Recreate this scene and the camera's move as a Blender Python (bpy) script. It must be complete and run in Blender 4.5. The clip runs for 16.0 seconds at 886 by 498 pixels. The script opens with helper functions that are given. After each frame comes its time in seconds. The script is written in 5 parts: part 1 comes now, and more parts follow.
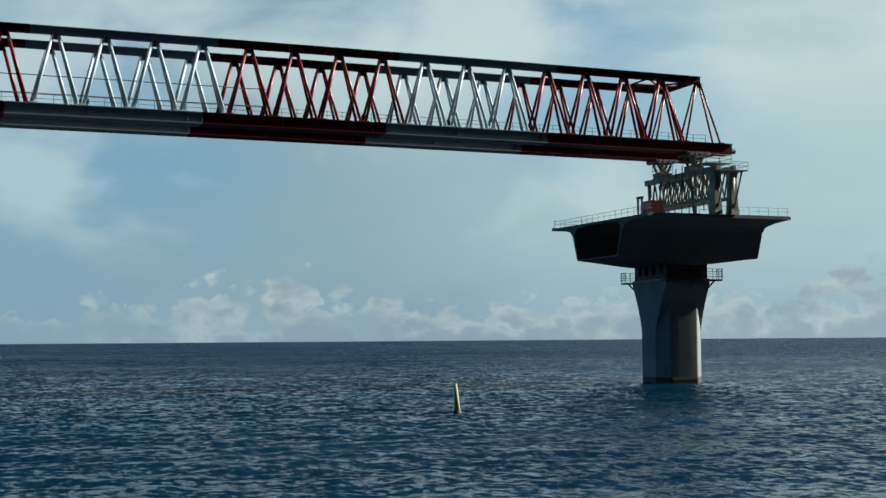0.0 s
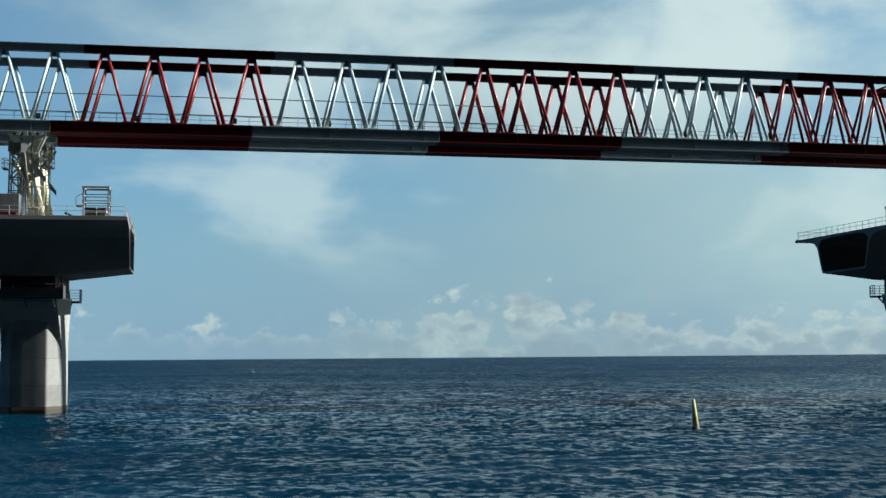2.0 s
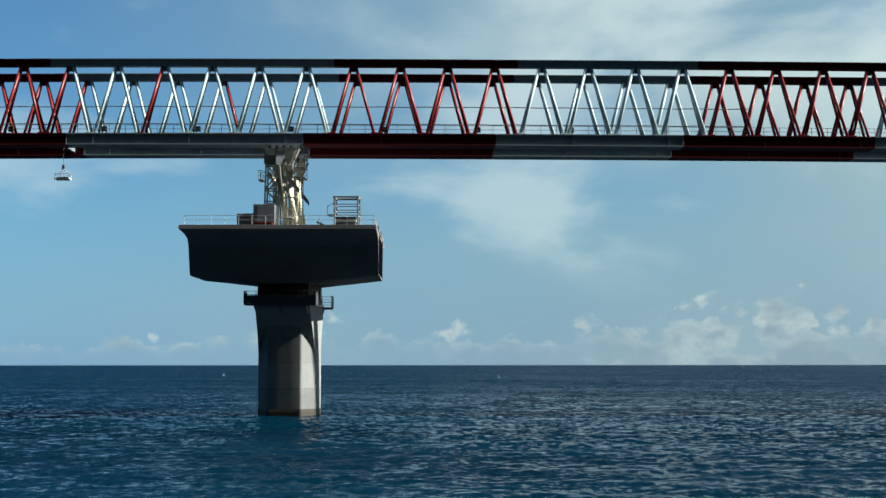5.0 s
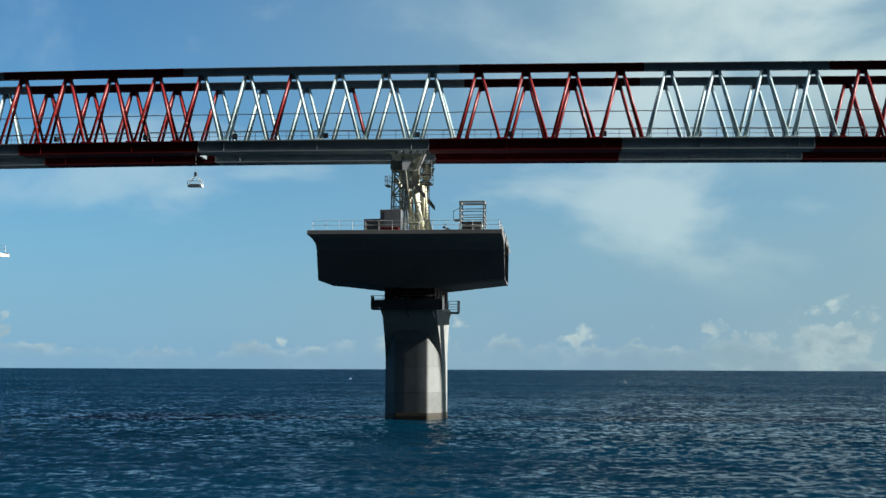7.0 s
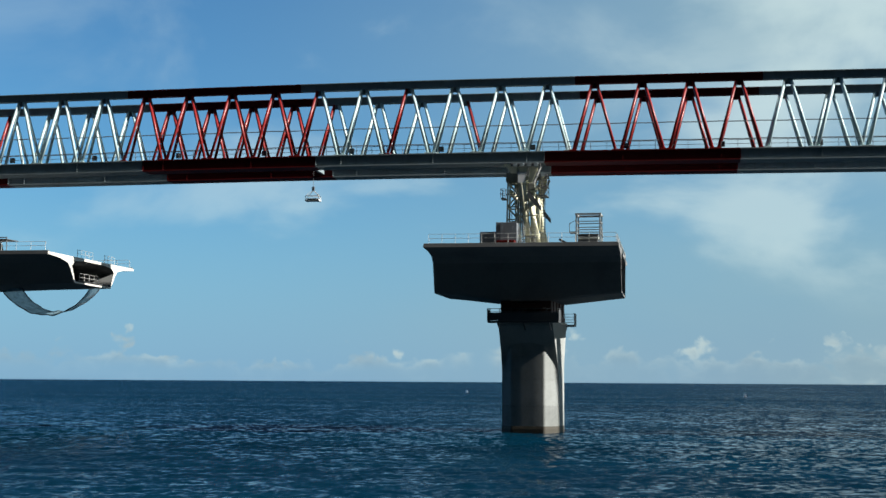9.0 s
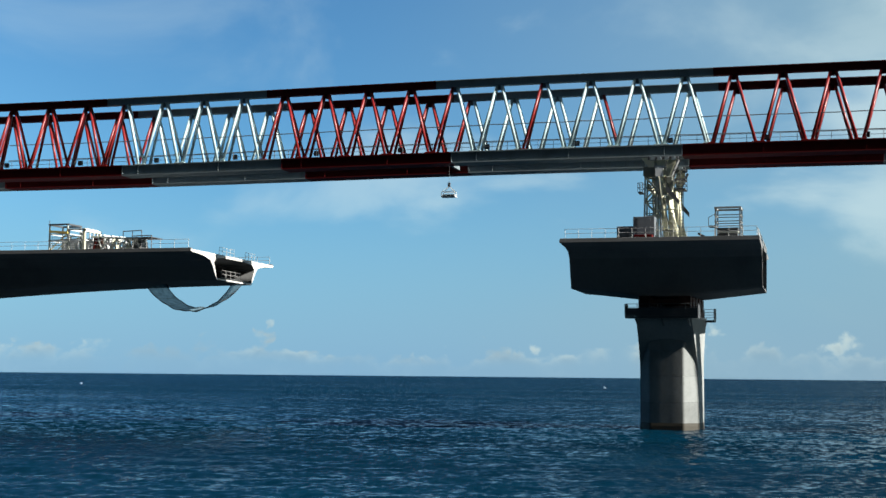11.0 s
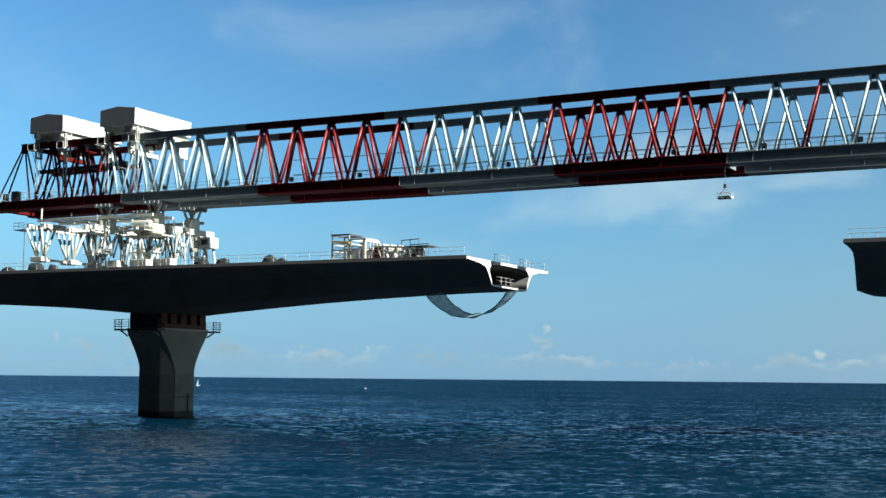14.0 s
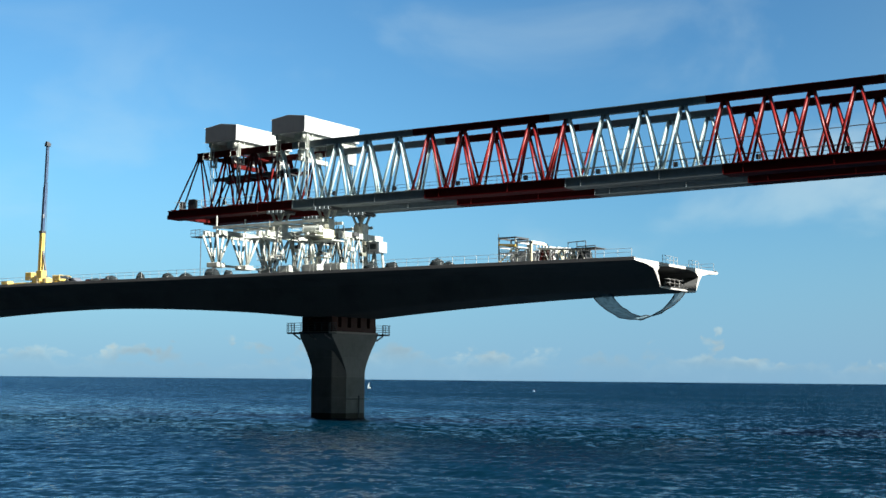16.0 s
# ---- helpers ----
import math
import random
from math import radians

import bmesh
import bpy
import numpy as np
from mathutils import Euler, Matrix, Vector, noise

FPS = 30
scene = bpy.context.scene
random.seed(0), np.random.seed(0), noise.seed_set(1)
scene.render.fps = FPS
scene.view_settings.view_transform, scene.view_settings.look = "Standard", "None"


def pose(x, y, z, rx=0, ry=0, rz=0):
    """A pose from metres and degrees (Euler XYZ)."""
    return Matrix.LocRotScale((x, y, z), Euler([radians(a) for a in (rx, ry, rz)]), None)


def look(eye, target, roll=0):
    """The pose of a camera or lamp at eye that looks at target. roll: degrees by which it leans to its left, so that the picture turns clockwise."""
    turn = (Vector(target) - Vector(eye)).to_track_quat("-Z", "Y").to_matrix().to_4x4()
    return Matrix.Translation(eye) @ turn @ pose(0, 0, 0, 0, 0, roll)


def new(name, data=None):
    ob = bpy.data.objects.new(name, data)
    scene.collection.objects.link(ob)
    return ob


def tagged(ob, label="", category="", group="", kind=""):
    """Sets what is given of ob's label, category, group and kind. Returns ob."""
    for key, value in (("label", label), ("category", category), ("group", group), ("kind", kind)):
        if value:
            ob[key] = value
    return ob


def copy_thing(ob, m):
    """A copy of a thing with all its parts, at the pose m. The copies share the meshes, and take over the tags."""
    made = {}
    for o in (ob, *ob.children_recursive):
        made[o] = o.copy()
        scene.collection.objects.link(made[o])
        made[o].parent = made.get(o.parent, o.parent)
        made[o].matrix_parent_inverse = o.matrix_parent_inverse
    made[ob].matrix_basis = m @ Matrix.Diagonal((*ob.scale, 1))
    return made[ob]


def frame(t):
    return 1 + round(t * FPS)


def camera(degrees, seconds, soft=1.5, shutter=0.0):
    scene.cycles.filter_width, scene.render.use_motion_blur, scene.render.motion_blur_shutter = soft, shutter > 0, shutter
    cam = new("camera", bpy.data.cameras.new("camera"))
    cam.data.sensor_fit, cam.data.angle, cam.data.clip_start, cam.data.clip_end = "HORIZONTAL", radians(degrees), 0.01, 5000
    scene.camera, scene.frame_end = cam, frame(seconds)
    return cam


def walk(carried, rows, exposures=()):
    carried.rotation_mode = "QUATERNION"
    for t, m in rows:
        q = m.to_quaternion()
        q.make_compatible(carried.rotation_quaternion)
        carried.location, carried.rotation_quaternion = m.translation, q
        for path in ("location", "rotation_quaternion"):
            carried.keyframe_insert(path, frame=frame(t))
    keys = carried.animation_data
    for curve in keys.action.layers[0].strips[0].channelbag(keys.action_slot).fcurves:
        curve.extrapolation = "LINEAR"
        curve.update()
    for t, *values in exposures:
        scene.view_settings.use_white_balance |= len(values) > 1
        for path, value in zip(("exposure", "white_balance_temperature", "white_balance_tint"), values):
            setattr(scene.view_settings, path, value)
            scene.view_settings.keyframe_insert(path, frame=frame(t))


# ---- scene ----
def aim(x, y, z, yaw, pitch, roll):
    """A camera pose from its place, its yaw to the left of +y, its pitch and its roll in degrees."""
    a, b = radians(yaw), radians(pitch)
    way = Vector((-math.sin(a) * math.cos(b), math.cos(a) * math.cos(b), math.sin(b)))
    return look((x, y, z), Vector((x, y, z)) + 2 * way, roll)


EXPO = 1.59
cam = camera(35.67, 16.0, soft=1.5)
walk(cam, [
    (0.0, aim(23.43, -174.53, 6.54, -18.82, 3.74, -0.44)),
    (0.5, aim(23.58, -174.64, 6.55, -16.81, 3.58, 0.02)),
    (1.0, aim(23.71, -174.76, 6.55, -12.64, 4.57, -0.35)),
    (1.5, aim(23.83, -174.88, 6.54, -10.24, 4.42, -0.70)),
    (2.0, aim(23.94, -175.01, 6.53, -8.79, 4.44, -0.45)),
    (2.5, aim(24.02, -175.13, 6.52, -7.12, 4.34, -0.53)),
    (3.0, aim(24.07, -175.25, 6.51, -5.23, 4.32, -0.50)),
    (3.5, aim(24.09, -175.34, 6.50, -3.47, 4.42, -0.51)),
    (4.0, aim(24.08, -175.41, 6.50, -1.67, 4.58, -0.38)),
    (6.5, aim(23.91, -175.64, 6.49, 5.22, 4.86, 0.23)),
    (7.0, aim(23.88, -175.66, 6.49, 6.59, 4.93, 0.21)),
    (7.5, aim(23.86, -175.67, 6.49, 8.03, 5.26, 0.22)),
    (8.0, aim(23.84, -175.67, 6.50, 9.05, 5.66, 0.27)),
    (8.5, aim(23.84, -175.64, 6.50, 10.07, 5.65, 0.35)),
    (9.0, aim(23.83, -175.58, 6.50, 11.42, 5.44, 0.37)),
    (11.5, aim(23.76, -175.12, 6.52, 18.96, 5.27, 0.56)),
    (12.0, aim(23.75, -175.04, 6.52, 21.04, 5.40, 0.53)),
    (12.5, aim(23.74, -174.97, 6.53, 22.87, 5.66, 0.45)),
    (13.0, aim(23.74, -174.93, 6.53, 24.39, 5.68, 0.36)),
    (13.5, aim(23.75, -174.91, 6.52, 26.17, 5.31, 0.64)),
    (14.0, aim(23.77, -174.91, 6.52, 28.56, 5.33, 0.54)),
    (14.5, aim(23.81, -174.92, 6.52, 30.75, 5.34, 0.43)),
    (15.0, aim(23.86, -174.95, 6.52, 32.57, 5.21, 0.54)),
    (15.5, aim(23.92, -174.98, 6.51, 34.11, 5.23, 0.63)),
    (16.0, aim(23.99, -175.02, 6.51, 35.55, 5.37, 0.55)),
], [(0, EXPO - 0.33), (1, EXPO - 0.15), (4, EXPO - 0.18), (9, EXPO - 0.14), (12, EXPO - 0.02), (16, EXPO - 0.03)])

# ---- world and sun ----
SKY_TINT, DEEP_TINT = (0.39, 0.735, 0.92, 1), (0.30, 0.59, 0.77, 1)
HAZE, CIRRUS, VEIL = (1.34, 2.24, 3.36, 1), (4.3, 5.3, 5.3, 1), (2.12, 3.2, 3.55, 1)
CUM_DARK, CUM_LIGHT = (1.72, 2.50, 3.0, 1), (4.1, 4.9, 4.7, 1)
SEA_A, SEA_B, SEA_BUMP, SEA_AMP = (0.0004, 0.0085, 0.0175, 1), (0.0006, 0.014, 0.028, 1), 1.75, 0.0045
SUN_AZ, SUN_EL = -2.8, 34.0  # degrees from +x towards +y, above the horizon
sun = new("sun", bpy.data.lights.new("sun", "SUN"))
sun.data.energy, sun.data.angle, sun.data.color = 5.0, radians(0.6), (1.0, 0.955, 0.88)
s_dir = Vector((math.cos(radians(SUN_EL)) * math.cos(radians(SUN_AZ)), math.cos(radians(SUN_EL)) * math.sin(radians(SUN_AZ)), math.sin(radians(SUN_EL))))
sun.matrix_world = look(s_dir * 300, (0, 0, 0))


class Nodes:
    """Short hand for building node trees."""

    def __init__(self, tree):
        self.t = tree
        self.t.nodes.clear()

    def add(self, kind, **kw):
        n = self.t.nodes.new(kind)
        for k, v in kw.items():
            if k == "op":
                n.operation = v
            elif k == "dtype":
                n.data_type = v
            elif k == "blend":
                n.blend_type = v
        return n

    def put(self, sock, v):
        if isinstance(v, bpy.types.NodeSocket):
            self.t.links.new(v, sock)
        else:
            sock.default_value = v

    def math(self, op, a, b=0.0, c=0.0, clamp=False):
        n = self.add("ShaderNodeMath", op=op)
        n.use_clamp = clamp
        for s, v in zip(n.inputs, (a, b, c)):
            self.put(s, v)
        return n.outputs[0]

    def ramp(self, v, lo, hi, a=0.0, b=1.0):
        n = self.add("ShaderNodeMapRange")
        n.interpolation_type = "SMOOTHSTEP"
        for i, w in enumerate((v, lo, hi, a, b)):
            self.put(n.inputs[i], w)
        return n.outputs[0]

    def mix(self, f, a, b, blend="MIX"):
        n = self.add("ShaderNodeMix", dtype="RGBA", blend=blend)
        for i, w in ((0, f), (6, a), (7, b)):
            self.put(n.inputs[i], w)
        return n.outputs[2]

    def noise(self, vec, scale, detail=4.0, rough=0.55, dist=0.0):
        n = self.add("ShaderNodeTexNoise")
        self.put(n.inputs["Vector"], vec)
        n.inputs["Scale"].default_value, n.inputs["Detail"].default_value = scale, detail
        n.inputs["Roughness"].default_value, n.inputs["Distortion"].default_value = rough, dist
        return n.outputs[0]

    def vec(self, v, mul=(1, 1, 1), add=(0, 0, 0)):
        n = self.add("ShaderNodeMapping")
        self.put(n.inputs[0], v)
        n.inputs[1].default_value, n.inputs[3].default_value = add, mul
        return n.outputs[0]


world = bpy.data.worlds.new("world")
scene.world = world
world.use_nodes = True
W = Nodes(world.node_tree)
sky = W.add("ShaderNodeTexSky")
sky.sky_type, sky.sun_disc = "NISHITA", False
sky.sun_elevation, sky.sun_rotation = radians(SUN_EL), radians(90 - SUN_AZ)
sky.air_density, sky.dust_density, sky.ozone_density = 1.0, 0.5, 1.5
coord = W.add("ShaderNodeTexCoord").outputs["Generated"]
sep = W.add("ShaderNodeSeparateXYZ")
W.put(sep.inputs[0], coord)
dx, dy, dz = sep.outputs
up = W.math("MAXIMUM", dz, 0.0)
def toward(az, el):
    """How nearly a direction points to an azimuth right of +y and an elevation."""
    n = W.add("ShaderNodeVectorMath", op="DOT_PRODUCT")
    W.put(n.inputs[0], coord)
    a, b = radians(az), radians(el)
    n.inputs[1].default_value = (math.sin(a) * math.cos(b), math.cos(a) * math.cos(b), math.sin(b))
    return n.outputs["Value"]


# high thin cloud in broad soft masses, thicker towards the sun's side
side = W.ramp(dx, -0.45, 0.36)
wisp = W.noise(W.vec(coord, (1.0, 1.0, 1.7), (2.3, 0.4, 0.1)), 5.0, 8.0, 0.52, 0.5)
mass = W.math("MAXIMUM", W.ramp(toward(8, 19), 0.968, 0.998), W.ramp(toward(31, 18), 0.950, 0.995))
lower = W.math("MULTIPLY_ADD", side, -0.04, W.math("MULTIPLY_ADD", mass, -0.23, 0.585))
veil = W.ramp(wisp, lower, W.math("ADD", lower, 0.20))
veil = W.math("MULTIPLY", veil, W.math("MULTIPLY_ADD", side, 0.66, 0.2))
veil = W.math("MULTIPLY", veil, W.ramp(dz, 0.12, 0.21))
# a thin even sheet on the sun's side with soft breaks
broken = W.noise(W.vec(coord, (1.0, 1.0, 2.2), (5.1, 1.7, 0)), 2.6, 4.0, 0.5, 0.3)
sheet = W.math("MULTIPLY", W.ramp(dx, -0.42, 0.24), W.ramp(broken, 0.30, 0.62, 0.40, 0.95))
# soft faint patches below the high cloud
torn = W.noise(W.vec(coord, (1.0, 1.0, 2.0), (3.3, 0.9, 0.4)), 6.5, 6.0, 0.5, 0.25)
torn = W.math("MULTIPLY", W.ramp(torn, 0.50, 0.72), W.math("MULTIPLY", W.ramp(dz, 0.04, 0.09), W.ramp(dz, 0.16, 0.30, 1.0, 0.2)))
torn = W.math("MULTIPLY", torn, W.ramp(dx, -0.60, -0.10, 0.18, 0.55))
# the cloud thins out overhead
sheet = W.math("MULTIPLY", sheet, W.ramp(dz, 0.36, 0.66, 1.0, 0.1))
veil = W.math("MULTIPLY", veil, W.ramp(dz, 0.36, 0.66, 1.0, 0.1))
# heaped cloud low over the horizon, rising towards the sun's side
bank = W.noise(W.vec(coord, (1.0, 1.0, 0.6), (0.9, 0.0, 0.0)), 7.0, 3.0)
topz = W.math("MULTIPLY", W.ramp(dx, -0.24, 0.42, 0.039, 0.078), W.ramp(bank, 0.34, 0.66, 0.75, 1.2))
knob = W.add("ShaderNodeTexVoronoi")
knob.feature = "SMOOTH_F1"
warp = W.add("ShaderNodeVectorMath", op="ADD")
W.put(warp.inputs[0], W.vec(coord, (1.0, 1.0, 1.5)))
push = W.add("ShaderNodeVectorMath", op="SCALE")
fuzz = W.add("ShaderNodeTexNoise")
W.put(fuzz.inputs["Vector"], coord)
fuzz.inputs["Scale"].default_value, fuzz.inputs["Detail"].default_value = 60.0, 5.0
W.put(push.inputs[0], fuzz.outputs["Color"])
push.inputs["Scale"].default_value = 0.022
W.put(warp.inputs[1], push.outputs[0])
W.put(knob.inputs["Vector"], warp.outputs[0])
knob.inputs["Scale"].default_value, knob.inputs["Detail"].default_value, knob.inputs["Smoothness"].default_value = 40.0, 2.5, 0.3
lump = W.math("MULTIPLY_ADD", knob.outputs["Distance"], -0.75, W.math("MULTIPLY_ADD", W.noise(W.vec(coord, (1.0, 1.0, 1.6)), 20.0, 5.0, 0.55), 0.85, 0.40))
rise = W.math("DIVIDE", up, topz)
over = W.math("SUBTRACT", W.math("MULTIPLY_ADD", lump, 0.85, 0.45), rise)
cover = W.math("MAXIMUM", W.ramp(dx, -0.06, 0.12), W.ramp(W.noise(W.vec(coord, (1, 1, 0.3), (4.4, 0.2, 0)), 14.0, 3.0), 0.34, 0.48))
cum = W.math("MULTIPLY", W.ramp(over, 0.05, 0.34), W.math("MULTIPLY", cover, W.ramp(dx, -0.75, 0.1, 0.88, 0.92)))
cum = W.math("MULTIPLY", cum, W.ramp(rise, 0.15, 0.62, W.ramp(dx, -0.1, 0.25, 0.1, 0.75), 1.0))
haze = W.math("MULTIPLY", W.ramp(dz, 0.0, 0.17, 1.0, 0.0), W.math("MULTIPLY_ADD", side, 0.1, 0.8))
shade = W.noise(W.vec(coord, (1.0, 1.0, 2.2), (0.5, 0.3, 0.02)), 16.0, 5.0)
blue = W.mix(1.0, sky.outputs[0], W.mix(W.ramp(dx, -0.78, -0.42), SKY_TINT, DEEP_TINT), "MULTIPLY")
col = W.mix(haze, blue, W.mix(side, (1.52, 2.9, 4.4, 1), HAZE))
col = W.mix(sheet, col, W.mix(W.ramp(dx, 0.20, 0.50), VEIL, (3.3, 4.55, 4.55, 1)))
col = W.mix(torn, col, CIRRUS)
col = W.mix(veil, col, CIRRUS)
lit = W.math("MULTIPLY", W.ramp(over, 0.10, 0.65, 1.0, 0.15), W.ramp(shade, 0.38, 0.60, 0.25, 1.0))
col = W.mix(cum, col, W.mix(lit, CUM_DARK, CUM_LIGHT))
bg = W.add("ShaderNodeBackground")
W.put(bg.inputs[0], col)
bg.inputs[1].default_value = 0.055
W.put(W.add("ShaderNodeOutputWorld").inputs[0], bg.outputs[0])


# ---- materials ----
def material(name, base, rough=0.6, metal=0.0, vary=0.25, scale=1.5, fine=14.0, bump=0.15, dark=None, streak=0.0, spec=0.5, use_random=0.1):
    """A painted, cast or coated surface with stains at two scales, vertical streaks and fine relief."""
    m = bpy.data.materials.new(name)
    m.use_nodes = True
    n = Nodes(m.node_tree)
    p = n.add("ShaderNodeBsdfPrincipled")
    at = n.add("ShaderNodeTexCoord").outputs["Object"]
    big = n.noise(at, scale, 5.0, 0.6)
    small = n.noise(at, fine, 3.0, 0.6)
    dark = dark or tuple(c * 0.55 for c in base)
    c = n.mix(n.math("MULTIPLY", n.ramp(big, 0.42, 0.72), vary * 2.2), (*base, 1), (*dark, 1))
    if streak:
        run = n.noise(n.vec(at, (2.2, 2.2, 0.12)), 1.6, 4.0, 0.6)
        c = n.mix(n.math("MULTIPLY", n.ramp(run, 0.5, 0.72), streak), c, (*dark, 1))
    c = n.mix(n.math("MULTIPLY", n.ramp(small, 0.45, 0.8), vary), c, (*dark, 1))
    rnd = n.add("ShaderNodeObjectInfo").outputs["Random"]
    hsv = n.add("ShaderNodeHueSaturation")
    n.put(hsv.inputs["Value"], n.math("MULTIPLY_ADD", rnd, use_random * 2, 1 - use_random))
    n.put(hsv.inputs["Color"], c)
    n.put(p.inputs["Base Color"], hsv.outputs[0])
    n.put(p.inputs["Roughness"], n.math("MULTIPLY_ADD", small, 0.25, rough - 0.12))
    p.inputs["Metallic"].default_value = metal
    p.inputs["Specular IOR Level"].default_value = spec
    b = n.add("ShaderNodeBump")
    b.inputs["Strength"].default_value, b.inputs["Distance"].default_value = bump, 0.03
    n.put(b.inputs["Height"], n.math("MULTIPLY_ADD", big, 0.6, small))
    n.put(p.inputs["Normal"], b.outputs[0])
    n.put(n.add("ShaderNodeOutputMaterial").inputs[0], p.outputs[0])
    return m


# girder grey and red carry shade in the colour; the tube copies are sunlit
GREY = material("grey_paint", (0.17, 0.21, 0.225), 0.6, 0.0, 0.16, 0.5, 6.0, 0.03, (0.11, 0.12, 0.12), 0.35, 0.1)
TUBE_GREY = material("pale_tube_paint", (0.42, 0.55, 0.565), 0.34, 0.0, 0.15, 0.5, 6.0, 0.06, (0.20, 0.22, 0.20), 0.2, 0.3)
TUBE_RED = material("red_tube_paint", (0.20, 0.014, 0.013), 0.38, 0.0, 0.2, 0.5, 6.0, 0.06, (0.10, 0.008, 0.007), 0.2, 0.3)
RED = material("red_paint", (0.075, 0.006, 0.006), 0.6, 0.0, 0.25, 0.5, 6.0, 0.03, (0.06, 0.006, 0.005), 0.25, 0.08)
CREAM = material("cream_paint", (0.50, 0.535, 0.49), 0.45, 0.0, 0.28, 0.9, 8.0, 0.08, (0.20, 0.21, 0.17), 0.4)
IVORY = material("ivory_paint", (0.68, 0.67, 0.49), 0.45, 0.0, 0.22, 0.9, 8.0, 0.08, (0.34, 0.32, 0.20), 0.3)
WHITE = material("white_cladding", (0.50, 0.525, 0.53), 0.45, 0.0, 0.08, 0.4, 5.0, 0.05, (0.48, 0.48, 0.46), 0.15)
OLIVE = material("weathered_grey_green_paint", (0.19, 0.20, 0.165), 0.5, 0.0, 0.3, 0.9, 8.0, 0.08, (0.12, 0.12, 0.09), 0.35, 0.3)
SLATE = material("slate_cladding", (0.11, 0.125, 0.14), 0.5, 0.0, 0.15, 0.6, 5.0, 0.06, None, 0.2, 0.3)
YELLOW = material("yellow_paint", (0.62, 0.45, 0.12), 0.45, 0.0, 0.2, 1.0, 9.0, 0.06)
ORANGE = material("orange_paint", (0.62, 0.14, 0.04), 0.5, 0.0, 0.2, 1.0, 9.0, 0.06)
DARK = material("dark_steel", (0.07, 0.075, 0.08), 0.55, 0.3, 0.2, 1.0, 9.0, 0.08)
BLUE = material("dark_blue_paint", (0.05, 0.09, 0.16), 0.5, 0.0, 0.2, 1.0, 9.0, 0.06)
GALV = material("galvanised_steel", (0.38, 0.39, 0.38), 0.45, 0.4, 0.2, 2.0, 12.0, 0.05)
# deck concrete, darkened for its shaded sides: the shade is in the colour
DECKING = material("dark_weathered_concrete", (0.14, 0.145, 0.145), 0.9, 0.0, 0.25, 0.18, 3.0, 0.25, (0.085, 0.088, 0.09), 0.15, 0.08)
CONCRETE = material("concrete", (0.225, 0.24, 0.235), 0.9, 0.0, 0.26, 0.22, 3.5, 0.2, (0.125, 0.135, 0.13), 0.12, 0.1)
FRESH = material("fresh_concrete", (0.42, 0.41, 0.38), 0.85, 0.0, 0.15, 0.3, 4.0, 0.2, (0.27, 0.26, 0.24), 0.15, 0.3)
WEED = material("weedy_concrete", (0.035, 0.03, 0.02), 0.7, 0.0, 0.4, 0.8, 4.0, 0.5, (0.03, 0.028, 0.018))
RUST = material("rusty_bearing_steel", (0.075, 0.032, 0.024), 0.7, 0.2, 0.3, 1.2, 8.0, 0.2)
ROCK = material("basalt", (0.022, 0.024, 0.017), 0.95, 0.0, 0.4, 0.05, 0.8, 0.8, (0.012, 0.016, 0.009), 0.0, 0.05)
ASPHALT = material("asphalt", (0.045, 0.045, 0.045), 0.95, 0.0, 0.3, 0.5, 20.0, 0.3, None, 0.0, 0.1)


def woven_net():
    """Fine woven netting that lets some of the light behind it through."""
    m = bpy.data.materials.new("blue_safety_net")
    m.use_nodes = True
    n = Nodes(m.node_tree)
    at = n.add("ShaderNodeTexCoord").outputs["Object"]
    tone = n.mix(n.ramp(n.noise(at, 1.3, 5.0), 0.35, 0.7), (0.30, 0.42, 0.48, 1), (0.16, 0.25, 0.30, 1))
    front, back, gap = n.add("ShaderNodeBsdfDiffuse"), n.add("ShaderNodeBsdfTranslucent"), n.add("ShaderNodeBsdfTransparent")
    n.put(front.inputs[0], tone)
    n.put(back.inputs[0], tone)
    cloth, out = n.add("ShaderNodeMixShader"), n.add("ShaderNodeMixShader")
    n.put(cloth.inputs[1], front.outputs[0])
    n.put(cloth.inputs[2], back.outputs[0])
    n.put(out.inputs[0], n.ramp(n.noise(at, 6.0, 3.0), 0.3, 0.7, 0.1, 0.3))
    n.put(out.inputs[1], cloth.outputs[0])
    n.put(out.inputs[2], gap.outputs[0])
    n.put(n.add("ShaderNodeOutputMaterial").inputs[0], out.outputs[0])
    return m


TARP = material("dark_tarpaulin", (0.022, 0.028, 0.03), 0.7, 0.0, 0.3, 1.2, 7.0, 0.3, None, 0.0, 0.05)
NETTING = woven_net()
GLASS = material("tinted_glass", (0.02, 0.025, 0.03), 0.08, 0.0, 0.05, 1.0, 5.0, 0.0, None, 0.0, 0.7)
TYRE = material("rubber", (0.02, 0.02, 0.02), 0.85)
POLE = material("weathered_buoy", (0.40, 0.39, 0.18), 0.7, 0.0, 0.35, 1.5, 9.0, 0.2, (0.16, 0.15, 0.07))
CARGREY = material("car_paint", (0.22, 0.24, 0.27), 0.3, 0.4, 0.05)


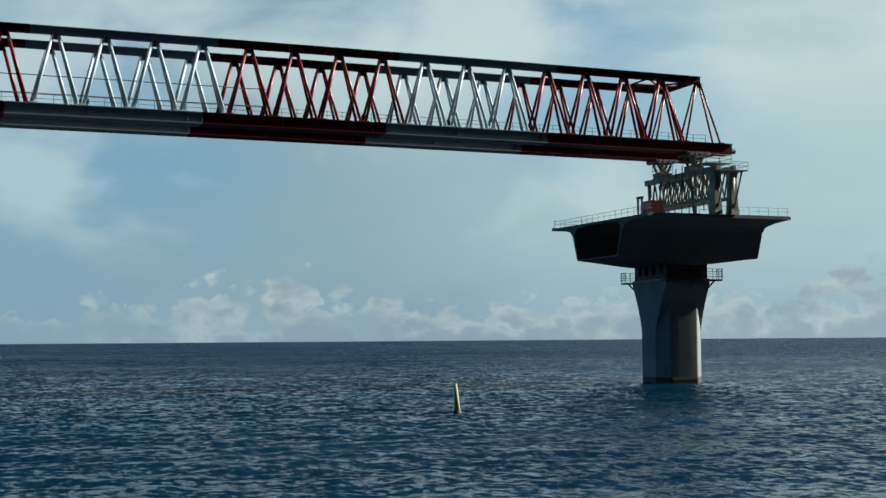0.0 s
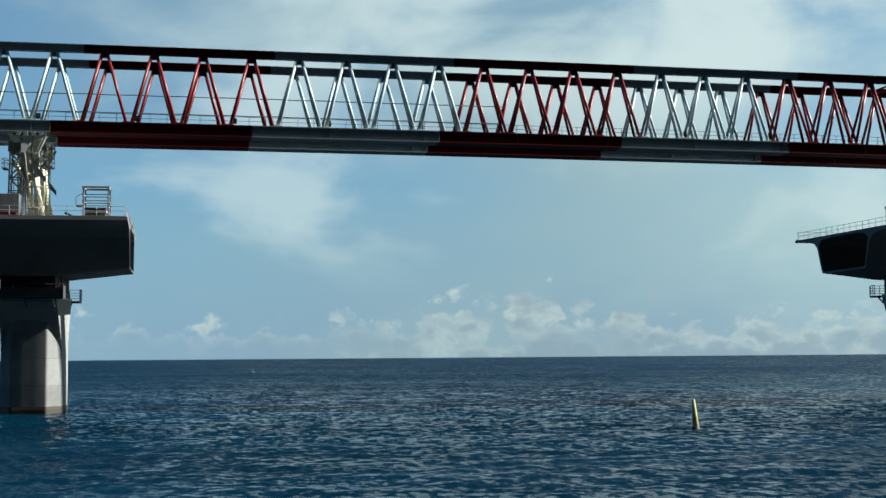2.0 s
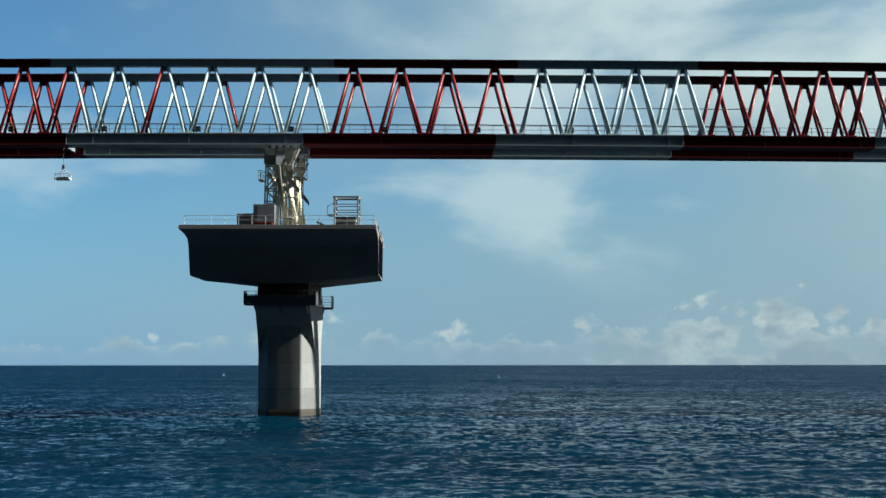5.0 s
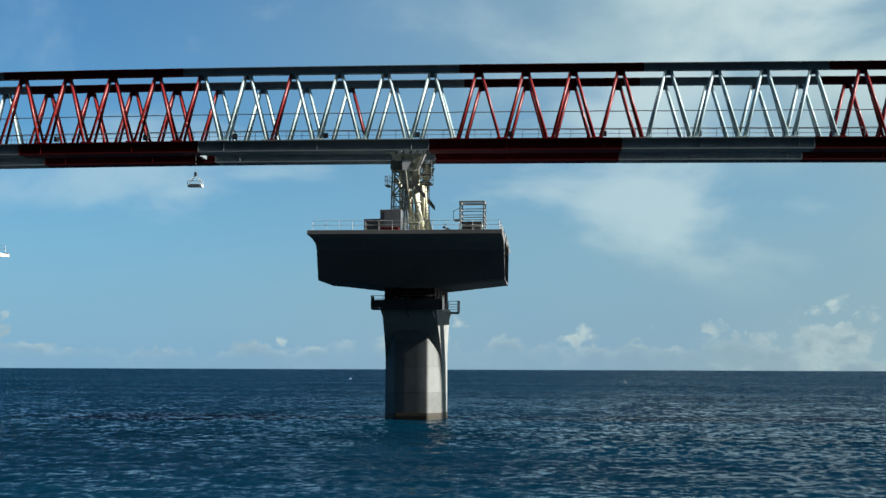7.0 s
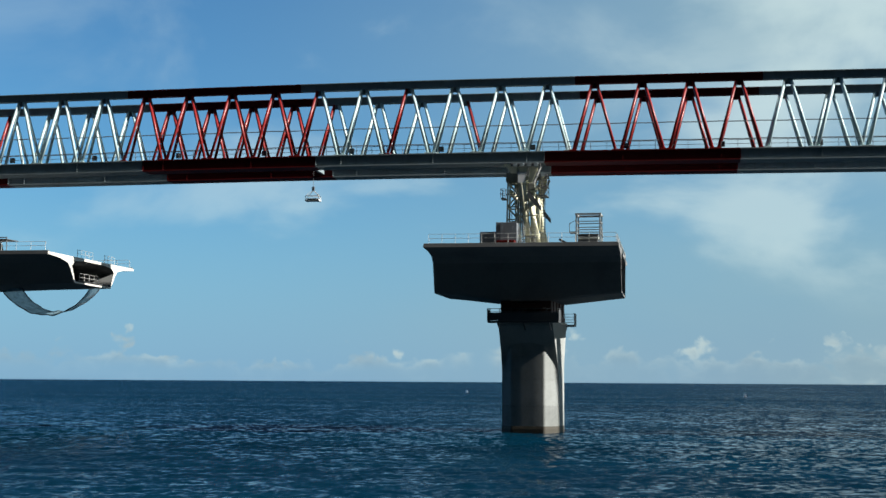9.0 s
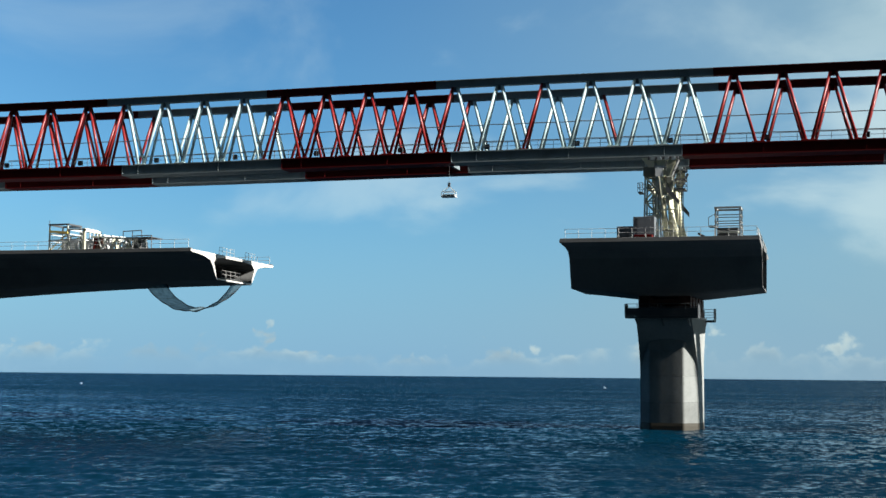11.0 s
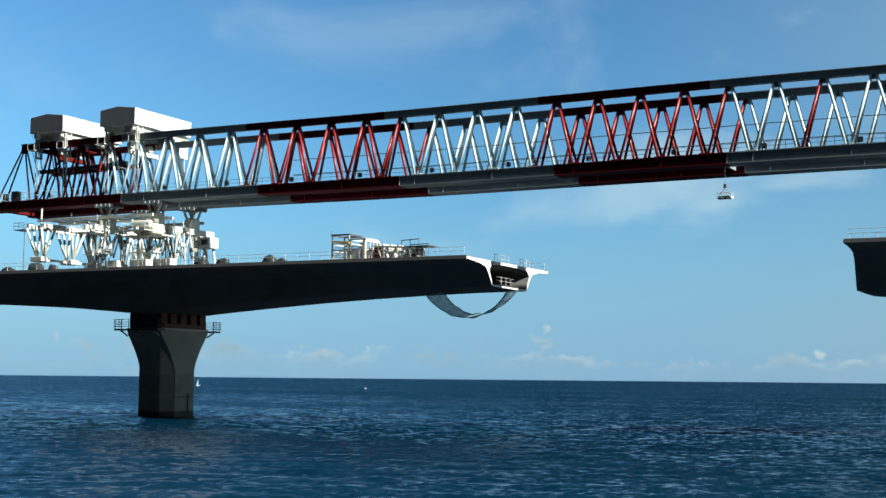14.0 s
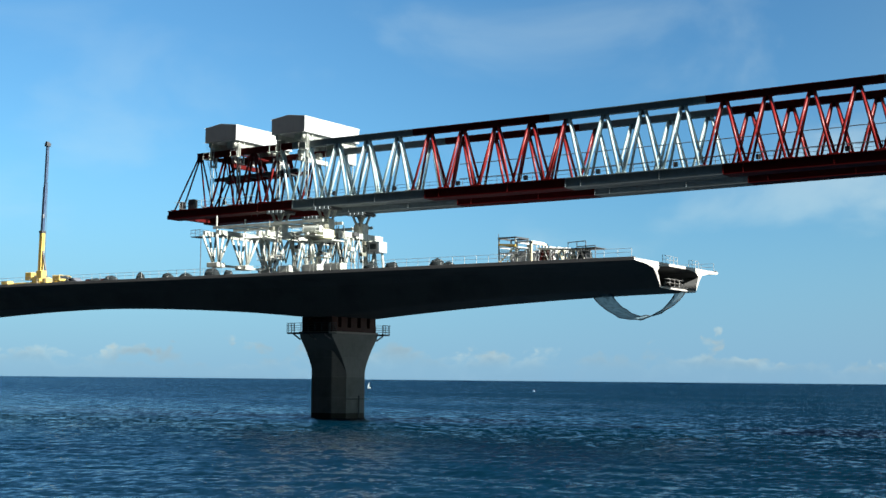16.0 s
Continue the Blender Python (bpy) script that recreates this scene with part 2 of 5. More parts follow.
def sea_material():
    m = bpy.data.materials.new("sea_water")
    m.use_nodes = True
    n = Nodes(m.node_tree)
    p = n.add("ShaderNodeBsdfPrincipled")
    at = n.add("ShaderNodeTexCoord").outputs["Object"]
    tone = n.noise(n.vec(at, (0.5, 1.6, 1)), 0.02, 4.0, 0.6, 0.4)
    n.put(p.inputs["Base Color"], n.mix(n.ramp(tone, 0.35, 0.68), SEA_A, SEA_B))
    p.inputs["IOR"].default_value = 1.333
    p.inputs["Roughness"].default_value = 0.12
    p.inputs["Specular IOR Level"].default_value = 0.23
    # wave slopes at three sizes, leaned towards the shore further down
    def slopes(scale, detail, stretch):
        t = n.add("ShaderNodeTexNoise")
        n.put(t.inputs["Vector"], n.vec(at, stretch))
        t.inputs["Scale"].default_value, t.inputs["Detail"].default_value, t.inputs["Roughness"].default_value = scale, detail, 0.62
        v = n.add("ShaderNodeVectorMath", op="SUBTRACT")
        n.put(v.inputs[0], t.outputs["Color"])
        v.inputs[1].default_value = (0.5, 0.5, 0.5)
        return v.outputs[0]

    gust = n.ramp(n.noise(n.vec(at, (0.5, 1.4, 1)), 0.012, 3.0), 0.3, 0.7, 0.6, 1.25)
    total = None
    for sc, de, st, k in ((1.75, 4.0, (0.9, 0.66, 1), SEA_BUMP), (0.35, 2.0, (0.7, 0.9, 1), SEA_BUMP * 0.4)):
        v = n.add("ShaderNodeVectorMath", op="SCALE")
        n.put(v.inputs[0], slopes(sc, de, st))
        n.put(v.inputs["Scale"], n.math("MULTIPLY", gust, k))
        if total is None:
            total = v.outputs[0]
        else:
            w = n.add("ShaderNodeVectorMath", op="ADD")
            n.put(w.inputs[0], total)
            n.put(w.inputs[1], v.outputs[0])
            total = w.outputs[0]
    flatten = n.add("ShaderNodeVectorMath", op="MULTIPLY")
    n.put(flatten.inputs[0], total)
    flatten.inputs[1].default_value = (0.24, 1, 0)
    geo = n.add("ShaderNodeNewGeometry").outputs["Normal"]
    tip = n.add("ShaderNodeVectorMath", op="ADD")
    n.put(tip.inputs[0], flatten.outputs[0])
    n.put(tip.inputs[1], geo)
    lean = n.add("ShaderNodeVectorMath", op="ADD")
    n.put(lean.inputs[0], tip.outputs[0])
    # normals lean towards the shore, more so far out, to darken the distant sea
    place = n.add("ShaderNodeSeparateXYZ")
    n.put(place.inputs[0], at)
    pull = n.add("ShaderNodeCombineXYZ")
    n.put(pull.inputs[1], n.ramp(place.outputs[1], -130.0, 330.0, -0.225, -0.36))
    n.put(lean.inputs[1], pull.outputs[0])
    unit = n.add("ShaderNodeVectorMath", op="NORMALIZE")
    n.put(unit.inputs[0], lean.outputs[0])
    n.put(p.inputs["Normal"], unit.outputs[0])
    n.put(n.add("ShaderNodeOutputMaterial").inputs[0], p.outputs[0])
    return m


SEA = sea_material()


# ---- mesh helpers ----
def link(name, bm, mat, parent=None, smooth=False):
    me = bpy.data.meshes.new(name)
    bm.to_mesh(me)
    bm.free()
    me.materials.append(mat)
    if smooth:
        for f in me.polygons:
            f.use_smooth = True
    ob = new(name, me)
    ob.parent = parent
    return ob


def soften(ob, angle=13):
    """Smooth shading but for the creases."""
    for f in ob.data.polygons:
        f.use_smooth = True
    ob.data.set_sharp_from_angle(angle=radians(angle))
    return ob


def part(name, bm, mat, parent, label="", smooth=False):
    """One mesh object under a thing or a part."""
    ob = link(name, bm, mat, parent, smooth)
    return tagged(ob, label)


def again(ob, m, name=None):
    """Another piece on the same mesh, under the same parent."""
    o = bpy.data.objects.new(name or ob.name.split(".")[0], ob.data)
    scene.collection.objects.link(o)
    o.parent = ob.parent
    o.matrix_basis = m
    return o


def thing(name, label, category, at=None, group="", kind=""):
    ob = new(name)
    ob.empty_display_size = 0.3
    if at is not None:
        ob.matrix_basis = at
    return tagged(ob, label, category, group, kind)


def frame_of(p, q, roll_up=(0, 0, 1)):
    """The pose that carries the z axis from p to q."""
    p, q = Vector(p), Vector(q)
    z = (q - p).normalized()
    u = Vector(roll_up)
    if abs(z.dot(u)) > 0.99:
        u = Vector((1, 0, 0))
    x = u.cross(z).normalized()
    y = z.cross(x)
    m = Matrix((x, y, z)).transposed().to_4x4()
    m.translation = p
    return m


def tube(bm, p, q, r, n=8, r2=None):
    m = frame_of(p, q)
    length = (Vector(q) - Vector(p)).length
    bmesh.ops.create_cone(bm, cap_ends=True, segments=n, radius1=r, radius2=r if r2 is None else r2, depth=length, matrix=m @ Matrix.Translation((0, 0, length / 2)))
    return bm


def beam(bm, p, q, w, h):
    """A box beam from p to q, w wide, h high."""
    m = frame_of(p, q)
    length = (Vector(q) - Vector(p)).length
    bmesh.ops.create_cube(bm, size=1, matrix=m @ Matrix.Translation((0, 0, length / 2)) @ Matrix.Diagonal((w, h, length, 1)))
    return bm


def box(bm, x0, x1, y0, y1, z0, z1, bevel=0.0):
    r = bmesh.ops.create_cube(bm, size=1, matrix=Matrix.Translation(((x0 + x1) / 2, (y0 + y1) / 2, (z0 + z1) / 2)) @ Matrix.Diagonal((x1 - x0, y1 - y0, z1 - z0, 1)))
    if bevel:
        edges = {e for v in r["verts"] for e in v.link_edges}
        bmesh.ops.bevel(bm, geom=list(edges), offset=bevel, segments=2, affect="EDGES", profile=0.5)
    return bm


def B(*a, **k):
    return box(bmesh.new(), *a, **k)


def T(*a, **k):
    return tube(bmesh.new(), *a, **k)


def loft(rings, cap=True):
    """A skin over rings of equally many points."""
    bm = bmesh.new()
    vs = [[bm.verts.new(p) for p in ring] for ring in rings]
    n = len(vs[0])
    for a, b in zip(vs, vs[1:]):
        for i in range(n):
            bm.faces.new((a[i], a[(i + 1) % n], b[(i + 1) % n], b[i]))
    if cap:
        bm.faces.new(vs[0][::-1])
        bm.faces.new(vs[-1])
    bmesh.ops.recalc_face_normals(bm, faces=bm.faces)
    return bm


# ---- the sea, the shore and the unseen cliff behind the camera ----
def sea():
    def lines(lo, hi, step, far):
        mid = list(np.arange(lo, hi + step / 2, step))
        out, g = [], step
        a = hi
        while a < far:
            g *= 1.07
            a += g
            out.append(a)
        left, g, a = [], step, lo
        while a > -far:
            g *= 1.07
            a -= g
            left.append(a)
        return np.array(left[::-1] + mid + out)

    xs, ys = lines(-90, 110, 0.6, 4800), lines(-112, -20, 0.5, 4800)
    X, Y = np.meshgrid(xs, ys)
    rng = np.random.default_rng(4)
    Z = np.zeros_like(X)
    for _ in range(46):
        wave = 2.0 * 4.0 ** rng.uniform(0, 1)
        a = rng.normal(2.0, 0.75)
        k = 2 * math.pi / wave
        ph = k * (X * math.cos(a) + Y * math.sin(a)) + rng.uniform(0, 6.3)
        Z += SEA_AMP * wave ** 0.75 * (1 - np.abs(np.sin(ph / 2)) * 2 + 0.27)
    dist = np.hypot(X - 20, Y + 60)
    Z *= np.clip(1.0 - (dist - 110) / 160, 0, 1)
    verts = np.stack([X.ravel(), Y.ravel(), Z.ravel()], 1)
    w = len(xs)
    i = np.arange(len(ys) - 1)[:, None] * w + np.arange(w - 1)[None, :]
    quads = np.stack([i, i + 1, i + w + 1, i + w], -1).reshape(-1, 4)
    me = bpy.data.meshes.new("sea")
    me.vertices.add(len(verts))
    me.vertices.foreach_set("co", verts.ravel())
    me.loops.add(quads.size)
    me.loops.foreach_set("vertex_index", quads.ravel())
    me.polygons.add(len(quads))
    me.polygons.foreach_set("loop_start", np.arange(0, quads.size, 4))
    me.polygons.foreach_set("loop_total", np.full(len(quads), 4))
    me.update()
    me.polygons.foreach_set("use_smooth", np.ones(len(quads), bool))
    me.materials.append(SEA)
    return tagged(new("water", me), "dark blue choppy open sea reaching the horizon", "sea", kind="structure")


sea()
road = link("road", B(-2400, 2400, -260, -172.5, -3, 4.85), ASPHALT)
tagged(road, "grey asphalt coast road above the sea", "road", kind="structure")


# out of view, built tall to keep sky light off the shore-facing sides
def cliff():
    bm = bmesh.new()
    xs = np.linspace(-2400, 2400, 120)
    rows = [[bm.verts.new((x, -188 - 3 * r + 7 * noise.noise((x * 0.02, r * 0.7, 0)), -1 + 47 * r + 9 * noise.noise((x * 0.01, 3, r)) * (r > 0))) for x in xs] for r in range(8)]
    rows.append([bm.verts.new((x, -420, 345)) for x in xs])
    rows.append([bm.verts.new((x, -420, -1)) for x in xs])
    for a, b in zip(rows, rows[1:]):
        for i in range(len(xs) - 1):
            bm.faces.new((a[i], a[i + 1], b[i + 1], b[i]))
    bmesh.ops.recalc_face_normals(bm, faces=bm.faces)
    return tagged(link("backdrop", bm, ROCK), "dark basalt sea cliff behind the coast road, unseen and raised to block skylight", "cliff", kind="structure")


cliff()


# ---- piers ----
HEAD_X, HEAD_Y = 3.42, 5.65  # half sizes of the pier head


def pier_ring(z, top):
    """Shaft with rounded, cut corners, joined with a head that flares along the flanks and cuts across the corners."""
    hx, hy, cx, cy = 3.62, 4.15, 1.5, 1.9
    u = min(1.0, max(0.0, (z - 7.0) / (top - 0.5 - 7.0)))
    lim = hy - cy + 0.02 + (HEAD_Y - hy + cy) * u ** 1.4
    side = hx + (HEAD_X - hx) * u
    # front, rounding and cut corner as one line from the middle of the front
    k, c = 0.22, math.hypot(cx, cy)
    p0, p1, p2 = Vector((hx - cx - k, hy)), Vector((hx - cx, hy)), Vector((hx - cx + k * cx / c, hy - k * cy / c))
    line = [Vector((0, hy)), Vector((0.6, hy))] + [p0 * (1 - t) ** 2 + p1 * 2 * t * (1 - t) + p2 * t * t for t in (0, 0.17, 0.33, 0.5, 0.67, 0.83, 1)] + [Vector((hx, hy - cy))]
    # the flare takes over where the line falls below its reach
    out = []
    for a, b in zip(line, line[1:]):
        out.append((a.x, max(a.y, lim)))
        if a.y > lim > b.y:
            f = (a.y - lim) / (a.y - b.y)
            stop = a.lerp(b, f).x
            break
    else:
        stop = line[-1].x
    if lim >= hy:
        out, stop = [(0, lim)], 0.6
    stop = min(stop, side - 0.05)
    out = [q for q in out if q[0] < stop - 1e-4]
    while len(out) < 9:
        out.append((out[-1][0] * 0.5 + stop * 0.5, max(lim, out[-1][1]) if lim >= hy else None))
    fixed = []
    for x, y in out:
        if y is None:
            for a, b in zip(line, line[1:]):
                if a.x <= x <= b.x:
                    y = a.y + (b.y - a.y) * (x - a.x) / (b.x - a.x)
                    break
        fixed.append((x, y))
    quarter = fixed + [(stop, lim), (side, lim)]
    right = [(x, -y) for x, y in quarter] + [(x, y) for x, y in quarter[::-1]]
    left = [(-x, y) for x, y in quarter[1:]] + [(-x, -y) for x, y in quarter[:0:-1]]
    return [(x, y, z) for x, y in right + left]


def pier(x, y, top, turn, label, panels=False):
    e = thing("bridge_pier", label, "bridge pier", pose(x, y, 0, 0, 0, turn), "viaduct piers")
    part("waterline_band", loft([[(p[0] * 1.006, p[1] * 1.006, z) for p in pier_ring(0, top)] for z in (-3, 0.5)] + [[(p[0], p[1], 0.85) for p in pier_ring(0, top)]]), WEED, e, "dark weed-stained band at the waterline")
    joints = [0.8, 3.4, 6.6, 9.7, top]
    for a, b in zip(joints, joints[1:]):
        zs = [a] + [z for z in np.linspace(a, b, 12)[1:-1]] + [b - 0.04]
        rings = [[(p[0], p[1], z) for p in pier_ring(z, top)] for z in zs]
        lip = [(p[0] * 0.99, p[1] * 0.99, b) for p in pier_ring(b, top)]
        soften(part("pier_segment", loft([[(p[0] * 0.99, p[1] * 0.99, a - 0.001) for p in pier_ring(a, top)]] + rings + [lip]), CONCRETE, e), 20)
    part("head_slab", B(-HEAD_X - 0.1, HEAD_X + 0.1, -HEAD_Y - 0.1, HEAD_Y + 0.1, top, top + 0.3, bevel=0.04), FRESH, e)
    # railed platforms at the two ends of the head
    x1, y0, y1 = 4.45, HEAD_Y + 0.13, 7.6
    post = None
    for sy in (-1, 1):
        lo, hi = sorted((sy * y0, sy * y1))
        walk_deck = part("platform", B(-x1, x1, lo, hi, top - 0.12, top + 0.12), DARK, e, "dark steel platform at the pier head")
        for px in (-3.2, 0.0, 3.2):
            part("platform_bracket", beam(bmesh.new(), (px, sy * y0, top - 0.95), (px, sy * (y1 - 0.2), top - 0.16), 0.14, 0.2), DARK, walk_deck)
        spots = [(x1 * f, sy * y1) for f in (-1, -0.66, -0.33, 0, 0.33, 0.66, 1)] + [(sx * x1, sy * (y0 + d)) for sx in (-1, 1) for d in (0.1, 0.75, 1.5)]
        for px, py in spots:
            if post is None:
                post = part("rail_post", beam(bmesh.new(), (0, 0, 0), (0, 0, 1.5), 0.07, 0.07), DARK, e)
                post.matrix_basis = pose(px, py, top + 0.12)
            else:
                again(post, pose(px, py, top + 0.12))
        for h in (0.4, 0.75, 1.1, 1.5):
            c = [(-x1, sy * y0), (-x1, sy * y1), (x1, sy * y1), (x1, sy * y0)]
            bm = bmesh.new()
            for a, b in zip(c, c[1:]):
                tube(bm, (*a, top + 0.1 + h), (*b, top + 0.1 + h), 0.035, 5)
            part("guard_rail", bm, DARK, e)
    if panels:
        for sx in (-1, 1):
            for lo, hi in ((-y1 + 0.04, -y0), (y0, y1 - 0.04)):
                part("toe_panel", B(sx * x1 - 0.03, sx * x1 + 0.03, lo, hi, top + 0.13, top + 1.45), DARK, e)
        part("toe_panel", B(-x1, x1, -y1 - 0.03, -y1 + 0.03, top + 0.13, top + 1.1), DARK, e)
    bear = None
    for sx in (-2.5, 2.5):
        for sy in (-4.7, -2.4, 0, 2.4, 4.7):
            m = pose(sx, sy, top + 0.3)
            if bear is None:
                bear = part("bearing", B(-0.7, 0.7, -0.75, 0.75, 0, 2.37, bevel=0.05), RUST, e, "rust-brown steel bearing block")
                bear.matrix_basis = m
            else:
                again(bear, m)
    for sy in (-5.2, 5.2):
        part("packing_beam", B(-3.2, 3.2, sy - 0.13, sy + 0.13, top + 0.3, top + 1.25), RUST, e)
        part("packing_beam", B(-3.2, 3.2, sy - 0.13, sy + 0.13, top + 1.62, top + 2.3), RUST, e)
    for sx in (-3.28, 3.28):
        part("packing_beam", B(sx - 0.07, sx + 0.07, -4.9, 4.9, top + 0.3, top + 1.0), RUST, e)
    return e


pier(120.0, 5.65, 14.6, -2.2, "grey concrete bridge pier with a flared head standing in the sea")
pier(0.25, 0, 13.75, -2.2, "grey concrete bridge pier, one flank sunlit, carrying a short deck", True)
tide = pier(-120.3, -2.0, 13.5, -1.0, "shaded grey concrete bridge pier under the long deck")
pier(-240.3, -6.1, 13.5, 2.0, "grey concrete bridge pier further along the finished deck")


part("tide_gauge", T((3.9, 0.6, -1.0), (3.9, 0.6, 3.6), 0.12, 8), DARK, tide, "dark tide gauge pole at the pier's foot")
part("mooring_rail", T((3.85, -2.4, 3.1), (3.85, 3.2, 3.1), 0.07, 6), DARK, tide)


# ---- deck ----
def outer(depth):
    half = [(14.2, 0.0), (14.2, -0.32), (10.5, -0.55), (8.2, -0.95), (7.35, -1.7), (6.15, -depth + 0.25), (5.9, -depth)]
    return [(y, z) for y, z in half] + [(-y, z) for y, z in half[::-1]]


def inner(depth):
    half = [(3.5, -0.38), (6.1, -0.60), (6.95, -1.25), (5.92, -depth + 0.45), (5.6, -depth + 0.24)]
    return [(y, z) for y, z in half] + [(-y, z) for y, z in half[::-1]]


def deck_shell(stations, depth_at):
    bm = bmesh.new()
    for prof in (outer, inner):
        vs = [[bm.verts.new((s, y, z)) for y, z in prof(depth_at(s))] for s in stations]
        n = len(vs[0])
        for a, b in zip(vs, vs[1:]):
            for i in range(n):
                bm.faces.new((a[i], a[(i + 1) % n], b[(i + 1) % n], b[i]))
        for ring in (vs[0], vs[-1]):
            for i in range(n):
                ring[i].tag = True
    for x in (stations[0], stations[-1]):
        edges = [e for e in bm.edges if all(abs(v.co.x - x) < 1e-4 for v in e.verts)]
        bmesh.ops.triangle_fill(bm, edges=edges, use_beauty=True)
    bmesh.ops.recalc_face_normals(bm, faces=bm.faces)
    return bm


def railing(x0, x1, y, z, at, label, step=2.0, cross=False):
    """A steel edge railing: posts and two rails."""
    e = thing("railing", label, "railing", at, "deck railings")
    n = max(2, int(round((x1 - x0) / step)) + 1)
    post = None
    for i in range(n):
        s = x0 + (x1 - x0) * i / (n - 1)
        m = pose(y, s, z) if cross else pose(s, y, z)
        m = m @ pose(0, 0, 0, random.uniform(-1.5, 1.5), random.uniform(-1.5, 1.5), 0)
        if post is None:
            post = part("post", T((0, 0, 0), (0, 0, 1.15), 0.03, 5), GALV, e)
            post.matrix_basis = m
        else:
            again(post, m)
    for h in (0.6, 1.12):
        a, b = ((y, x0, z + h), (y, x1, z + h)) if cross else ((x0, y, z + h), (x1, y, z + h))
        part("rail", T(a, b, 0.027, 5), GALV, e)
    return e


def depth_long(s):
    """Depth of the long deck, deepest over the piers at -120 and -240."""
    u = min(abs(s + 120.2), abs(s + 240.2))
    u = max(0.0, min(u, 60) - 2.5) / 57.5
    return 3.5 + 2.95 * (1 - u) ** 1.7


def depth_stub(s):
    u = min(1.0, max(0.0, abs(s) - 3) / 8.4)
    return 6.3 - 0.95 * u


def deck(label, at, stations, depth_at, face):
    e = thing("bridge_deck", label, "bridge deck", at, "viaduct decks")
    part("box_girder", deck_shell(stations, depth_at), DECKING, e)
    x0, x1 = stations[0], stations[-1]
    for s, d in ((x0 - 0.006, depth_at(x0)), (x1 + 0.006, depth_at(x1))):
        bm = bmesh.new()
        for prof in (outer, inner):
            vs = [bm.verts.new((s, y, z)) for y, z in prof(d)]
            for i in range(len(vs)):
                bm.edges.new((vs[i], vs[(i + 1) % len(vs)]))
        bmesh.ops.triangle_fill(bm, edges=bm.edges[:], use_beauty=True)
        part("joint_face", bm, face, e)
    for y in (-13.9, 13.9):
        part("edge_beam", B(x0 + 0.05, x1 - 0.05, y - 0.25, y + 0.25, 0.004, 0.16, bevel=0.02), DECKING, e)
    return e


LONG_AT, MID_AT, FAR_AT = pose(0, 2.14, 22.55, 0, 0, 1.97), pose(0.25, 0.05, 22.7, 0, 0, 1.8), pose(119.5, 5.65, 23.2, 0, 0, 3.4)
long_deck = deck("long shaded concrete box-girder deck ending in an open pale section", LONG_AT, list(np.linspace(-252, -60.7, 97)), depth_long, FRESH)
# the short decks' end faces get the shade-darkened concrete too
deck("short shaded concrete box-girder deck balanced on its pier", MID_AT, list(np.linspace(-11.85, 11.5, 13)), depth_stub, DECKING)
deck("short shaded concrete box-girder deck on the far pier", FAR_AT, list(np.linspace(-11.6, 11.6, 13)), depth_stub, DECKING)
for y in (-13.9, 13.9):
    railing(-248, -61.2, y, 0.16, LONG_AT, "thin galvanised railing along the edge of the long deck")
    railing(-11.2, 11.2, y, 0.16, MID_AT, "thin galvanised railing along the short deck's edge", 1.6)
    railing(-11.3, 11.3, y, 0.16, FAR_AT, "thin galvanised railing along the short deck's edge", 1.6)
railing(-13.6, 13.6, -11.3, 0.0, FAR_AT, "thin galvanised railing across the open end of the short deck", 1.7, True)
railing(-13.6, 13.6, 11.3, 0.0, MID_AT, "thin galvanised railing across the open end of the short deck", 1.7, True)
railing(-4.5, 0.5, -61.1, 0.0, LONG_AT, "short steel guard rail at the open end of the deck", 1.2, True)
railing(4.5, 8.0, -61.1, 0.0, LONG_AT, "short steel guard rail at the open end of the deck", 1.2, True)

part("floor_grating", B(-61.6, -60.55, -4.9, 4.9, -3.16, -3.1), DARK, long_deck, "dark steel grating at the mouth of the box")
inside = railing(-3.2, 3.2, -61.3, -3.1, LONG_AT, "small steel guard rail inside the mouth of the hollow deck", 1.5, True)

# ---- launching gantry ----
TURN, PANEL, NODE0 = math.degrees(0.0302), 5.942, -3.43
GANTRY_AT = pose(0, 0, 0, 0, 0, TURN)
LAT = 4.5
REDS = [(-153.0, -127.0), (-101.0, -75.6), (-54.0, -28.3), (5.4, 29.4), (52.5, 76.6), (94.5, 130.0)]
UPPER = [-152.4, -124.5, -98.5, -74.4, -50.8, -27.3, 2.2, 26.3, 49.8, 73.8, 97.0, 126.2]
CHORD = [-146.6, -125.5, -101.5, -77.5, -53.5, -29.7, 6.0, 29.2, 52.0, 76.0, 99.0, 121.6]


def camber(s):
    """The gantry droops a little to both ends and sags between its rear and middle supports."""
    return -0.95 * ((s + 45) / 160) ** 2 - 0.32 * math.exp(-((s + 75) / 36) ** 2)


def curved_beam(s0, s1, y0, y1, z0, z1):
    """A box beam along the gantry that follows its camber."""
    rings = []
    for s in np.linspace(s0, s1, max(2, int((s1 - s0) / 8) + 1)):
        c = camber(s)
        rings.append([(s, y0, z0 + c), (s, y1, z0 + c), (s, y1, z1 + c), (s, y0, z1 + c)])
    return loft(rings)


gantry = thing("launching_gantry", "red and grey steel lattice launching gantry spanning the piers", "gantry crane", GANTRY_AT)


